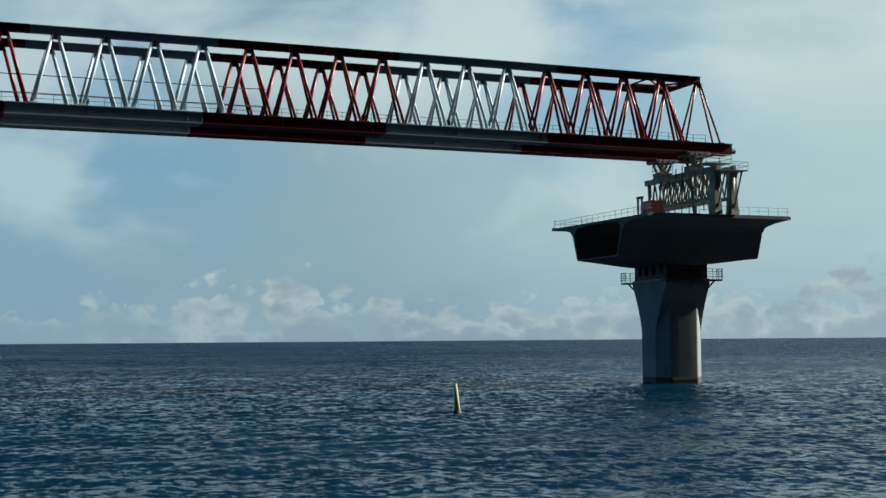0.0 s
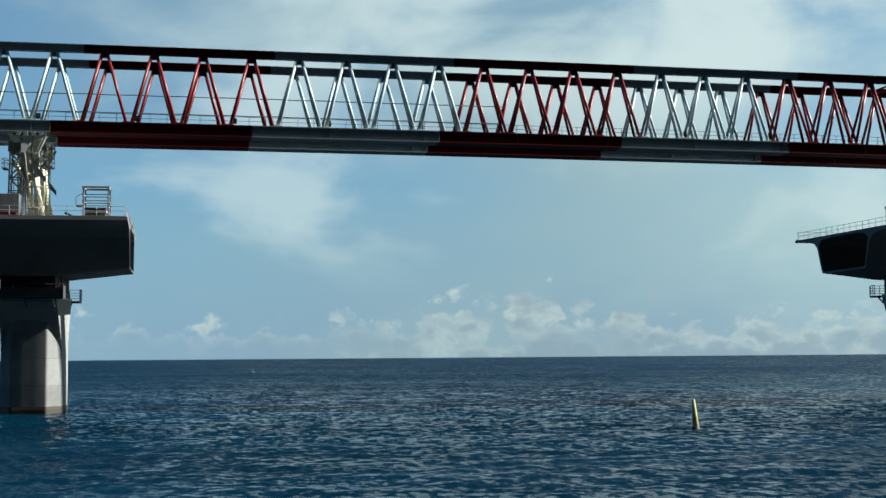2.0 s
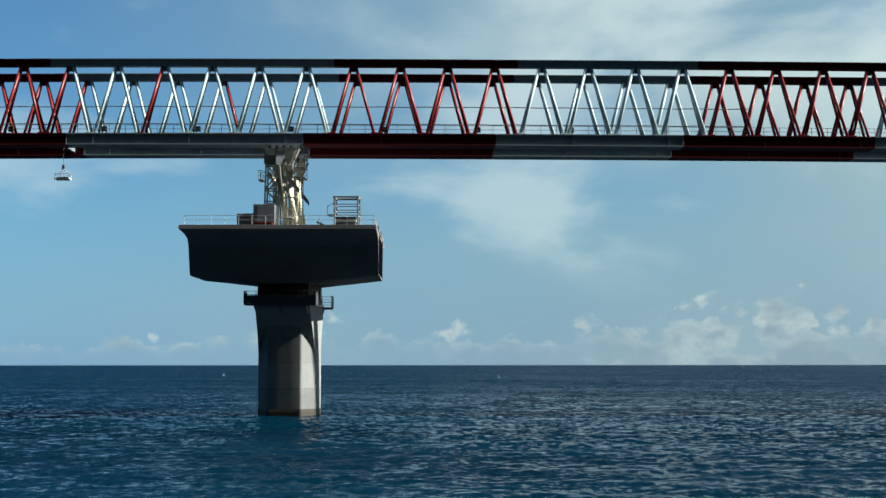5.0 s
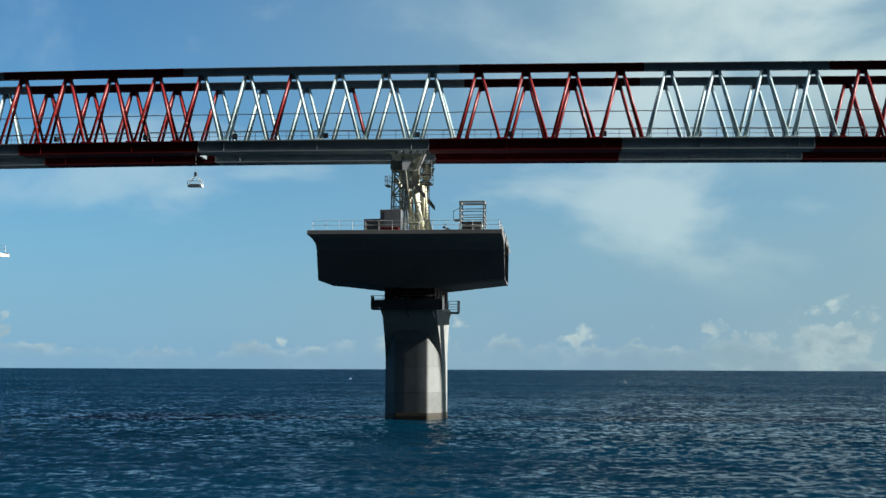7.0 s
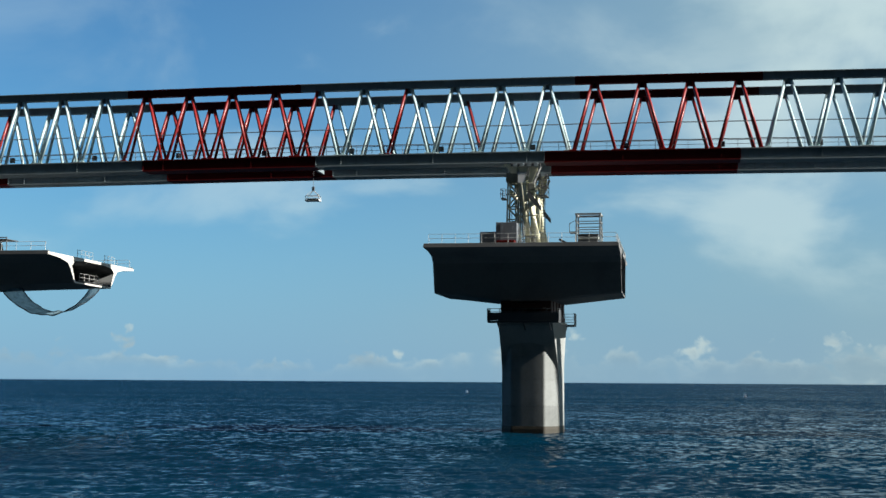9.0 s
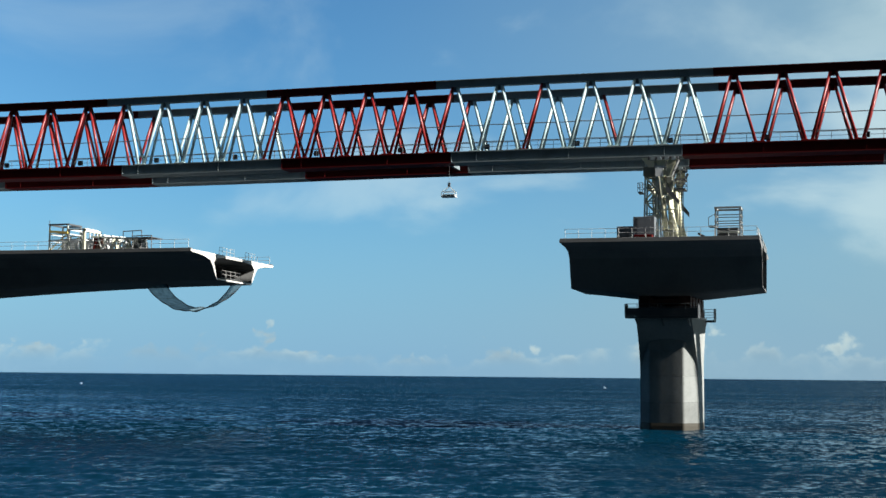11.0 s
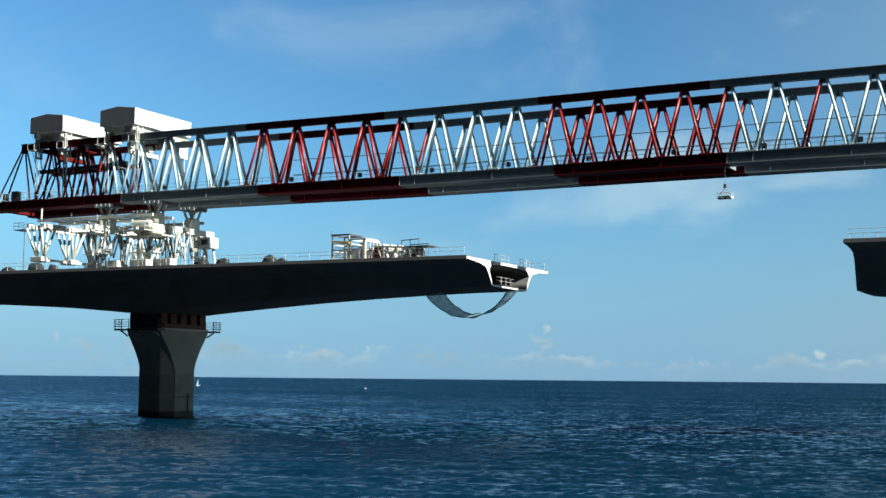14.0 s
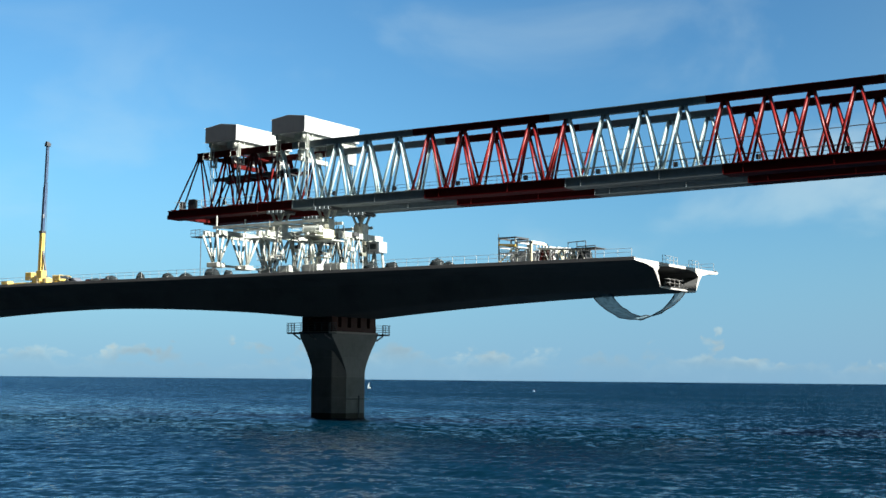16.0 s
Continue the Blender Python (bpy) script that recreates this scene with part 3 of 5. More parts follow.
def gantry_side(side):
    y = side * LAT
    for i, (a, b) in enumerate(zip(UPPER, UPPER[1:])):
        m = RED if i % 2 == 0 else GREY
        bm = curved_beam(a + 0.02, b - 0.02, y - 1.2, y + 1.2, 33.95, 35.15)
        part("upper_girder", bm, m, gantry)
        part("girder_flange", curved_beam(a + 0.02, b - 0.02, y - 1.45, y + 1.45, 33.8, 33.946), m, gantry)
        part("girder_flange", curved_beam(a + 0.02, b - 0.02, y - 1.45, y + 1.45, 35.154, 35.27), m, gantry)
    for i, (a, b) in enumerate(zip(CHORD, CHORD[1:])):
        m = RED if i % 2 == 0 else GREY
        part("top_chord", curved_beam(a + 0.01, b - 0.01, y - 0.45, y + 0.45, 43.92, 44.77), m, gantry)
        # overhang added so that its shadow darkens the chord's face
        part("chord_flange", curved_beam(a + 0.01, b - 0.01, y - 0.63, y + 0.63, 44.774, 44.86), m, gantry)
    # splice plates
    splice = {}
    for s in [v + d for v in UPPER[1:-1] for d in (0,)] + [float(v) for v in range(-132, 110, 12)]:
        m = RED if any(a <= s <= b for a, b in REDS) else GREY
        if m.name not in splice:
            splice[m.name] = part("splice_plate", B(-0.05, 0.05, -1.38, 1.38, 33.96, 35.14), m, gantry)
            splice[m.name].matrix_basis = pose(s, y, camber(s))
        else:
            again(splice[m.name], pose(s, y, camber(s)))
    # diagonals
    legs, gus, feet = {}, {}, {}
    tops = [NODE0 + PANEL * k for k in range(-23, 21)]
    tops = [-146.3] + tops + [121.4]
    h = PANEL / 2
    for j, s in enumerate(tops):
        for d in (-1, 1):
            foot = s + d * (h - 0.32)
            if j == 0:
                foot = s + (-4.9 if d < 0 else 2.4)
            if j == len(tops) - 1 and d > 0:
                foot = s + 3.0
            mid = (s + d * 0.9 + foot) / 2
            isred = any(a <= mid <= b for a, b in REDS)
            if side < 0 and abs(s - (NODE0 - 2 * PANEL)) < 0.1 and d < 0:
                isred = True
            if side > 0 and abs(s - (NODE0 - PANEL)) < 0.1 and d > 0:
                isred = True
            # the tail's diagonals take the girders' shade-dark red
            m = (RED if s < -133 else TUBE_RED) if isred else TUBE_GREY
            p, q = (foot, y, 35.25 + camber(foot)), (s + d * 0.3, y, 43.97 + camber(s))
            end = j in (0, len(tops) - 1)
            for sp in (-0.95, 0.95):
                pq = frame_of((p[0], y + sp, p[2]), (q[0], y + sp * 0.2, q[2]))
                length = (Vector(q) - Vector((p[0], y + sp * 0.8, p[2]))).length
                pq = pq @ Matrix.Diagonal((0.75 if end else 1, 0.75 if end else 1, length / 9.0, 1))
                if m.name not in legs:
                    legs[m.name] = part("diagonal", T((0, 0, 0), (0, 0, 9.0), 0.19, 10), m, gantry, "", True)
                    legs[m.name].matrix_basis = pq
                else:
                    again(legs[m.name], pq)
            if m.name not in feet:
                feet[m.name] = part("foot_plate", B(-0.42, 0.42, -1.25, 1.25, 0, 0.14), m, gantry)
                feet[m.name].matrix_basis = pose(foot, y, 35.27 + camber(foot))
            else:
                again(feet[m.name], pose(foot, y, 35.27 + camber(foot)))
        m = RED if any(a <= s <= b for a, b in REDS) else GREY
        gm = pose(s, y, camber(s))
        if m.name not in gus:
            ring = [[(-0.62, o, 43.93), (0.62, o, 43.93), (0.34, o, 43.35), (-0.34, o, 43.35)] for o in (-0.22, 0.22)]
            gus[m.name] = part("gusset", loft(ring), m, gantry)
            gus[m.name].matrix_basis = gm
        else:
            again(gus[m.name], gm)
    # walkway railing on the girder
    post = None
    for s in np.arange(-150, 123, 2.0):
        m = pose(s, y + side * 0.9, 35.27 + camber(s))
        if post is None:
            post = part("walkway_post", T((0, 0, 0), (0, 0, 1.1), 0.035, 5), DARK, gantry)
            post.matrix_basis = m
        else:
            again(post, m)
    for z in (35.85, 36.35):
        st = list(range(-150, 124, 12)) + [122]
        for a, b in zip(st, st[1:]):
            part("walkway_rail", T((a, y + side * 0.9, z + camber(a)), (b, y + side * 0.9, z + camber(b)), 0.03, 5), DARK, gantry)
    lamp = None
    for s in np.arange(-140, 118, 11.8):
        m = pose(s + side, y + 0.6, 35.27 + camber(s))
        if lamp is None:
            lamp = part("junction_box", B(-0.3, 0.3, -0.2, 0.2, 0.5, 1.15, bevel=0.03), DARK, gantry)
            lamp.matrix_basis = m
        else:
            again(lamp, m)


gantry_side(-1)
gantry_side(1)
for z in (38.0, 40.3):
    rings = []
    for a in np.linspace(-98, 60, 120):
        w = z + camber(a) - 0.07 * abs(math.sin(a * 0.53))
        rings.append([(a, 3.0 + 0.065 * math.cos(k), w + 0.065 * math.sin(k)) for k in (0, 1.57, 3.14, 4.71)])
    part("cable", loft(rings), DARK, gantry, "thin dark service cable strung along the lattice")
for s in (-151.4, 125.0):
    part("end_cross_beam", beam(bmesh.new(), (s, -LAT + 1.2, 34.5 + camber(s)), (s, LAT - 1.2, 34.5 + camber(s)), 0.9, 1.1), RED, gantry)
for s in (-146.3, 121.4):
    c = camber(s)
    part("end_cross_beam", beam(bmesh.new(), (s, -LAT, 44.4 + c), (s, LAT, 44.4 + c), 0.5, 0.6), RED, gantry)
    d = 8.0 if s < 0 else -8.0
    for a, b in (((s, -LAT), (s + d, LAT)), ((s, LAT), (s + d, -LAT)), ((s + d, -LAT), (s + d, LAT)), ((s, 0), (s + d, 0))):
        part("wind_brace", T((*a, 44.2 + c), (*b, 44.2 + c), 0.14, 8), RED, gantry)
for s in (-152.6, 126.4):
    for y in (-LAT, LAT):
        part("buffer", T((s - 0.9, y, 34.4 + camber(s)), (s + 0.9, y, 34.4 + camber(s)), 0.4, 12), DARK, gantry)


part("cable_loop", loft([[(-146.0 + 3.6 * i / 15, -3.0 + 0.07 * math.cos(k), 43.4 - 6.5 * math.sin(math.pi * i / 30) + 0.07 * math.sin(k)) for k in (0, 1.57, 3.14, 4.71)] for i in range(16)]), DARK, gantry)
for x, w in ((-150.0, 0.7), (-147.6, 1.3)):
    part("tail_cabinet", B(x - w / 2, x + w / 2, -5.2, -4.2, 34.75, 36.0 + w * 0.5, bevel=0.05), DARK, gantry)
for y in (-1.6, 1.6):
    part("tail_beam", beam(bmesh.new(), (-145.5, y, 40.2), (-127.0, y, 40.6), 0.4, 0.6), DARK if y < 0 else RED, gantry, "dark inner hoist beam in the gantry's tail")
for i, x in enumerate(np.arange(-145.0, -128.0, 2.6)):
    part("tail_hanger", T((x, -1.6, 40.4), (x + 1.2, -3.9, 43.9), 0.09, 6), DARK, gantry)
    part("tail_hanger", T((x + 1.3, 1.6, 40.4), (x + 0.2, 3.9, 43.9), 0.09, 6), DARK if i % 2 else RED, gantry)
    part("tail_cross_bar", beam(bmesh.new(), (x, -1.6, 40.2), (x, 1.6, 40.2), 0.2, 0.2), DARK, gantry)
for x in (-148.5, -143.5, -138.0, -133.0, -120.5):
    part("walkway_bracket", beam(bmesh.new(), (x, -LAT - 1.2, 35.35 + camber(x)), (x, -LAT - 2.4, 35.35 + camber(x)), 0.15, 0.15), DARK, gantry)
    rail = tube(tube(bmesh.new(), (x - 1.4, -LAT - 2.4, 36.4 + camber(x)), (x + 1.4, -LAT - 2.4, 36.4 + camber(x)), 0.04, 5), (x, -LAT - 2.4, 35.3 + camber(x)), (x, -LAT - 2.4, 36.4 + camber(x)), 0.04, 5)
    part("bracket_rail", rail, CREAM, gantry)
part("hoist_beam", beam(bmesh.new(), (-28.7, -LAT + 1.2, 34.4), (-28.7, LAT - 1.2, 34.4), 0.4, 0.5), GREY, gantry)


# ---- winch trolleys on the gantry ----
def trolley(s):
    c = camber(s)
    e = thing("winch_trolley", "winch trolley under a white gabled sheet-metal roof on the gantry", "winch trolley", GANTRY_AT @ pose(s, 0, 44.85 + c), "winch trolleys")
    # roof housing, gable ends facing along y
    y0, y1, w = -6.3, 8.1, 3.5
    prof = [(-w, 1.35), (-w, 3.95), (0, 4.4), (w, 3.95), (w, 1.35)]
    shell = part("roof", loft([[(x, y, z) for x, z in prof] for y in (y0, y1)]), WHITE, e, "white profiled sheet roof and walls")
    for x in (-w - 0.03, w + 0.002):
        part("eaves_trim", B(x, x + 0.028, y0 - 0.1, y1 + 0.1, 3.72, 3.9), WHITE, shell)
        part("base_trim", B(x, x + 0.028, y0 - 0.1, y1 + 0.1, 1.37, 1.5), WHITE, shell)
    # dark sheet over the white gable: its shade put into the colour
    part("gable_panel", loft([[(x, yy, z) for x, z in ((-w + 0.04, 1.4), (-w + 0.04, 3.9), (0, 4.34), (w - 0.04, 3.9), (w - 0.04, 1.4))] for yy in (y0 - 0.04, y0 - 0.004)]), SLATE, shell, "dark grey sheet standing for the shade on the gable end")
    for x in (-2.6, 2.6):
        part("main_beam", beam(bmesh.new(), (x, -6.0, 0.95), (x, 8.2, 0.95), 0.55, 0.75), CREAM, e)
        for y in (-LAT, LAT):
            part("wheel_box", B(x - 0.9, x + 0.9, y - 0.4, y + 0.4, 0.004, 0.57, bevel=0.05), CREAM, e)
    for y in (-5.6, -2.5, 1.0, 4.5, 7.6):
        for x in (-2.6, 2.6):
            part("roof_post", beam(bmesh.new(), (x, y, 1.3), (x, y, 1.5), 0.3, 0.3), CREAM, e)
    for y in (-1.8, 1.8):
        part("rope_drum", T((-1.7, y, 0.9), (1.7, y, 0.9), 0.6, 16), CREAM, e)
    for k, (x, y) in enumerate(((2.9, -5.2), (-2.9, -5.4), (2.9, 6.5))):
        lad = part("access_ladder", beam(bmesh.new(), (x, y, -9.0), (x, y, 1.0), 0.1, 0.1), CREAM, e)
        bm = bmesh.new()
        beam(bm, (x + 0.6, y, -9.0), (x + 0.6, y, 1.0), 0.1, 0.1)
        for i in range(20):
            tube(bm, (x, y, -8.8 + i * 0.5), (x + 0.6, y, -8.8 + i * 0.5), 0.03, 4)
        part("ladder_rungs", bm, CREAM, lad)
    bm = bmesh.new()
    for a, b in (((3.2, -6.2), (3.2, 8.4)), ((-3.2, -6.2), (-3.2, 8.4))):
        for z in (0.4, 0.9):
            tube(bm, (*a, z), (*b, z), 0.035, 5)
    part("side_rail", bm, CREAM, e)
    # hung machinery
    part("winch_motor", B(0.8, 2.3, -5.6, -3.6, 0.2, 1.3, bevel=0.08), CREAM, e)
    part("winch_motor", B(-1.2, 0.6, 5.2, 7.0, -0.6, 1.3, bevel=0.08), CREAM, e)
    for y in (-5.2, -3.9):
        for x in (-3.1, 3.1):
            part("leg_frame", beam(bmesh.new(), (x, y, -2.6), (x, y, 1.3), 0.24, 0.24), CREAM, e)
    for x in (-3.1, 3.1):
        part("leg_frame", beam(bmesh.new(), (x, -5.3, -2.5), (x, -3.8, -2.5), 0.3, 0.3), CREAM, e)
        part("hanging_platform", B(x - 0.7, x + 0.7, -6.4, -5.35, -1.5, -1.38), CREAM, e)
        rail = T((x - 0.7, -6.4, -0.4), (x + 0.7, -6.4, -0.4), 0.04, 5)
        tube(rail, (x - 0.7, -6.4, -1.4), (x - 0.7, -6.4, -0.4), 0.04, 5)
        tube(rail, (x + 0.7, -6.4, -1.4), (x + 0.7, -6.4, -0.4), 0.04, 5)
        part("platform_rail", rail, CREAM, e)
    for y in (-2.2, 2.4):
        part("sheave_block", T((-0.9, y, -1.2), (-0.1, y, -1.2), 0.55, 14), CREAM, e)
        part("hoist_rope", T((-0.5, y, -10.5), (-0.5, y, -1.2), 0.06, 6), DARK, e)
        part("hoist_rope", T((0.9, y, -10.5), (0.9, y, 0.6), 0.06, 6), DARK, e)
    part("load_beam", beam(bmesh.new(), (0.2, -3.4, -2.4), (0.2, 3.6, -2.4), 0.6, 0.7), RED if s < -130 else CREAM, e)
    part("control_cabin", B(2.2, 3.4, 5.4, 7.6, -2.4, 0.2, bevel=0.08), WHITE, e)
    return e


trolley(-140.05)
trolley(-125.3)


# ---- supports between deck and gantry ----
def lattice_wall(parent, x, ys, z0, z1, mat, r=0.16):
    """V-shaped tubes between two transverse beams."""
    for i, (a, b) in enumerate(zip(ys, ys[1:])):
        m = (a + b) / 2
        part("lattice_tube", T((x, a, z1), (x, m, z0), r, 8), mat, parent, "", True)
        part("lattice_tube", T((x, b, z1), (x, m, z0), r, 8), mat, parent, "", True)


def platform(parent, x0, x1, y0, y1, z, mat):
    p = part("platform", B(x0, x1, y0, y1, z - 0.12, z), mat, parent)
    bm = bmesh.new()
    for h in (0.55, 1.1):
        for a, b in (((x0, y0), (x1, y0)), ((x1, y0), (x1, y1)), ((x1, y1), (x0, y1)), ((x0, y1), (x0, y0))):
            tube(bm, (*a, z + h), (*b, z + h), 0.035, 5)
    for a in ((x0, y0), (x1, y0), (x1, y1), (x0, y1), ((x0 + x1) / 2, y0)):
        tube(bm, (*a, z), (*a, z + 1.1), 0.035, 5)
    part("platform_rail", bm, mat, p)


def head_block(e, y, zt, mat):
    """Rocker and rollers under one girder."""
    part("saddle", B(-1.9, 1.9, y - 1.5, y + 1.5, zt - 0.4, zt - 0.03, bevel=0.06), DARK, e, "dark steel saddle plate")
    for x in (-1.3, -0.45, 0.45, 1.3):
        for d in (-1.72, 1.52):
            part("guide_claw", loft([[(x - 0.28, y + d, zt - 0.5), (x + 0.28, y + d, zt - 0.5), (x + 0.2, y + d, zt + 0.02), (x - 0.2, y + d, zt + 0.02)], [(x - 0.28, y + d + 0.2, zt - 0.5), (x + 0.28, y + d + 0.2, zt - 0.5), (x + 0.2, y + d + 0.2, zt + 0.02), (x - 0.2, y + d + 0.2, zt + 0.02)]]), GREY, e)
    for x in (-1.2, 1.2):
        part("rocker_arm", T((x, y - 0.7, zt - 0.4), (x * 0.35, y - 0.7, zt - 2.0), 0.2, 8), mat, e)
        part("rocker_arm", T((x, y + 0.7, zt - 0.4), (x * 0.35, y + 0.7, zt - 2.0), 0.2, 8), mat, e)
    part("rocker_pin", T((0, y - 1.1, zt - 1.9), (0, y + 1.1, zt - 1.9), 0.32, 12), mat, e)
    part("jack", T((0, y, zt - 1.8), (0, y, zt - 0.4), 0.28, 12), GALV, e)


def front_support():
    """Transverse lattice trestle on the far pier."""
    c = camber(117)
    base, top = 23.25, 33.75 + c
    e = thing("gantry_support", "grey-green steel lattice trestle carrying the gantry's nose", "gantry support", pose(120.6, -1.2, 0, 0, 0, TURN))
    g = OLIVE
    for x in (-1.3, 1.3):
        part("top_beam", beam(bmesh.new(), (x, -8.2, 29.6), (x, 12.0, 29.6), 0.5, 0.8), g, e)
        part("bottom_beam", beam(bmesh.new(), (x, -7.2, 25.6), (x, 11.4, 25.6), 0.4, 0.5), g, e)
        lattice_wall(e, x, list(np.linspace(-6.5, 11.3, 10)), 25.8, 29.2, g, 0.13)
        for y in (-7.6, 11.0):
            part("column", T((x * 0.8, y, base), (x, y, 29.4), 0.28 if y > 0 else 0.5, 10), g, e, "", True)
        part("column", T((x, -2.0, base), (x, -1.0, 29.4), 0.3, 10), g, e, "", True)
    lattice_wall(e, 0.0, list(np.linspace(-5.6, 10.4, 9)), 25.8, 29.2, DARK, 0.09)
    for x in (-1.3, 1.3):
        part("end_column", loft([[(x - w, -7.6 - w, z), (x + w, -7.6 - w, z), (x + w, -7.6 + w * 1.6, z), (x - w, -7.6 + w * 1.6, z)] for z, w in ((base, 0.62), (base + 0.6, 0.55), (28.2, 0.42), (29.2, 0.6))]), g, e, "tapered box column")
        part("inclined_strut", T((x, -10.0, 29.0), (x, -8.0, base + 1.0), 0.12, 8), g, e)
    for k in range(8):
        yy = -5.0 + 2.0 * k
        part("service_pipe", T((-1.7, yy, 24.0), (-1.7, yy + random.uniform(-0.8, 0.8), random.uniform(28.5, 31.0)), 0.08, 6), DARK if k % 2 else g, e)
    for y in (4.8 - LAT, 4.8 + LAT):
        head_block(e, y, top, g)
        part("stool", B(-1.1, 1.1, y - 0.9, y + 0.9, 29.9, top - 1.88, bevel=0.06), g, e)
    platform(e, -2.2, 2.2, -10.2, -7.9, 29.2, g)
    platform(e, -3.0, 1.0, -8.0, -5.0, 30.4, g)
    platform(e, -3.4, -1.6, 3.5, 6.2, 30.2, g)
    part("guide_frame", beam(beam(bmesh.new(), (-1.5, 13.0, base), (-1.5, 13.0, 27.6), 0.25, 0.25), (-1.5, 14.2, base), (-1.5, 14.2, 27.6), 0.25, 0.25), DARK, e)
    part("guide_cap", beam(bmesh.new(), (-1.5, 12.8, 27.65), (-1.5, 14.4, 27.65), 0.4, 0.35), DARK, e)
    return e


front_support()
power = thing("power_unit", "orange steel power unit standing on the short deck", "power unit", pose(115.6, 2.4, 23.2, 0, 0, 3))
part("housing", B(-1.0, 1.0, -1.4, 1.4, 0.12, 2.9, bevel=0.06), ORANGE, power)
part("skid", B(-1.1, 1.1, -1.5, 1.5, 0, 0.116), DARK, power)
part("vent", B(-1.03, -1.003, -0.9, 0.9, 0.7, 1.7), DARK, power)
part("exhaust", T((0, 0.8, 2.9), (0, 0.8, 3.4), 0.1, 8), DARK, power)


def mid_support():
    """Leaning trestle on the middle pier, seen end on."""
    base, top = 22.72, 33.7
    e = thing("gantry_support", "cream-painted leaning steel trestle carrying the gantry at mid-span", "gantry support", pose(-0.1, 0, 0, 0, 0, TURN))
    for d in (-1, 1):
        head_block(e, d * LAT, top, IVORY)
        # thick leaning columns
        for x0, y0, x1, y1, z1, r in ((0.5, 6.3, -0.6, 5.5, 32.2, 0.37), (1.05, 6.0, 0.72, 5.3, 31.4, 0.33), (1.8, 6.6, 0.3, 5.7, 29.8, 0.31)):
            col = part("column", T((x0, d * y0, base + 0.2), (x1, d * y1, z1), r, 14), IVORY, e, "", True)
            for t in (0.06, 0.5, 0.93):
                m = frame_of((x0, d * y0, base + 0.2), (x1, d * y1, z1))
                length = (Vector((x1, y1, z1)) - Vector((x0, y0, base + 0.2))).length
                part("flange_ring", tube(bmesh.new(), m @ Vector((0, 0, t * length)), m @ Vector((0, 0, t * length + 0.14)), r + 0.09, 14), IVORY, col)
            part("column_foot", B(x0 - 0.55, x0 + 0.55, d * y0 - 0.5, d * y0 + 0.5, base, base + 0.2), DARK, e)
        part("head_cap", loft([[(-0.95, yy, 31.2), (-0.1, yy, 31.2), (0.1, yy, 32.5), (-1.0, yy, 32.5)] for yy in sorted((d * 6.1, d * 5.0))]), WHITE, e, "white-painted column head")
        # lattice tower beside the columns
        for y in (d * 5.7, d * 3.4):
            for x0, x1 in ((-2.45, -2.2), (-1.0, -0.85)):
                part("lattice_post", beam(bmesh.new(), (x0, y, base), (x1, y, 33.0), 0.2, 0.2), CREAM, e)
            zs = [23.4, 25.0, 26.6, 28.2, 29.8, 31.3]
            for i, (z0, z1) in enumerate(zip(zs, zs[1:])):
                a, b = (-2.35, -0.92) if i % 2 else (-0.92, -2.35)
                part("lattice_brace", T((a, y, z0), (b, y, z1), 0.1, 6), IVORY, e)
                part("lattice_bar", T((-2.35, y, z1), (-0.92, y, z1), 0.08, 6), OLIVE, e)
        part("tower_collar", B(-2.5, -0.7, min(d * 5.85, d * 3.2), max(d * 5.85, d * 3.2), 31.35, 32.5, bevel=0.05), OLIVE, e, "grey-green boxed collar under the saddle")
        # fan-shaped gussets and jacks under the girder
        for x0, x1, xb, zb in ((-2.75, -1.1, -1.5, 32.4), (-0.9, 0.5, -0.4, 32.1), (0.5, 1.7, 0.7, 31.0)):
            y = d * 5.9
            part("fan_plate", loft([[(x0, yy, 33.6), (x1, yy, 33.6), (xb + 0.35, yy, zb), (xb - 0.35, yy, zb)] for yy in (y, y + 0.12)]), IVORY, e, "cream fan-shaped gusset plate")
        part("jack_rod", T((0.6, d * 6.1, 30.2), (1.9, d * 6.1, 33.2), 0.16, 8), GALV, e)
        part("pump_box", B(0.4, 1.2, d * 6.2 - 0.35, d * 6.2 + 0.35, 30.2, 31.1, bevel=0.08), OLIVE, e)
        part("slant_plate", loft([[(0.35, yy, 30.3), (2.0, yy, 28.1), (2.0, yy, 27.5), (0.4, yy, 29.2)] for yy in sorted((d * 6.9, d * 6.5))]), DARK, e, "dark slanting stiffener plate")
    for z in (25.6, 30.2):
        for x in (0.6, -2.0):
            part("cross_beam", beam(bmesh.new(), (x, -5.0, z), (x, 5.0, z), 0.4, 0.5), IVORY, e)
    lattice_wall(e, 1.2, [-4.5, -1.5, 1.5, 4.5], 25.8, 30.0, IVORY, 0.15)
    for k in range(9):
        x = random.uniform(-1.8, 1.4)
        part("hydraulic_hose", T((x, -6.9, 23.0), (x - random.uniform(0.2, 0.9), -6.3, random.uniform(26.0, 31.5)), 0.045, 5), DARK if k % 2 else OLIVE, e)
    for z in (24.4, 26.9):
        part("tie_bar", T((-0.9, -6.5, z), (1.7, -6.7, z + 0.1), 0.09, 6), IVORY, e)
    platform(e, 1.45, 2.75, -6.8, -4.2, 29.55, DARK)
    platform(e, 1.45, 2.75, -6.8, -4.2, 30.75, DARK)
    platform(e, -3.1, -2.5, -6.4, -4.4, 29.3, DARK)
    platform(e, 0.1, 1.4, -8.6, -7.2, 24.3, OLIVE)
    bm = bmesh.new()
    for x in (2.0, 2.5):
        beam(bm, (x, -6.6, 24.6), (x, -6.6, 29.5), 0.08, 0.08)
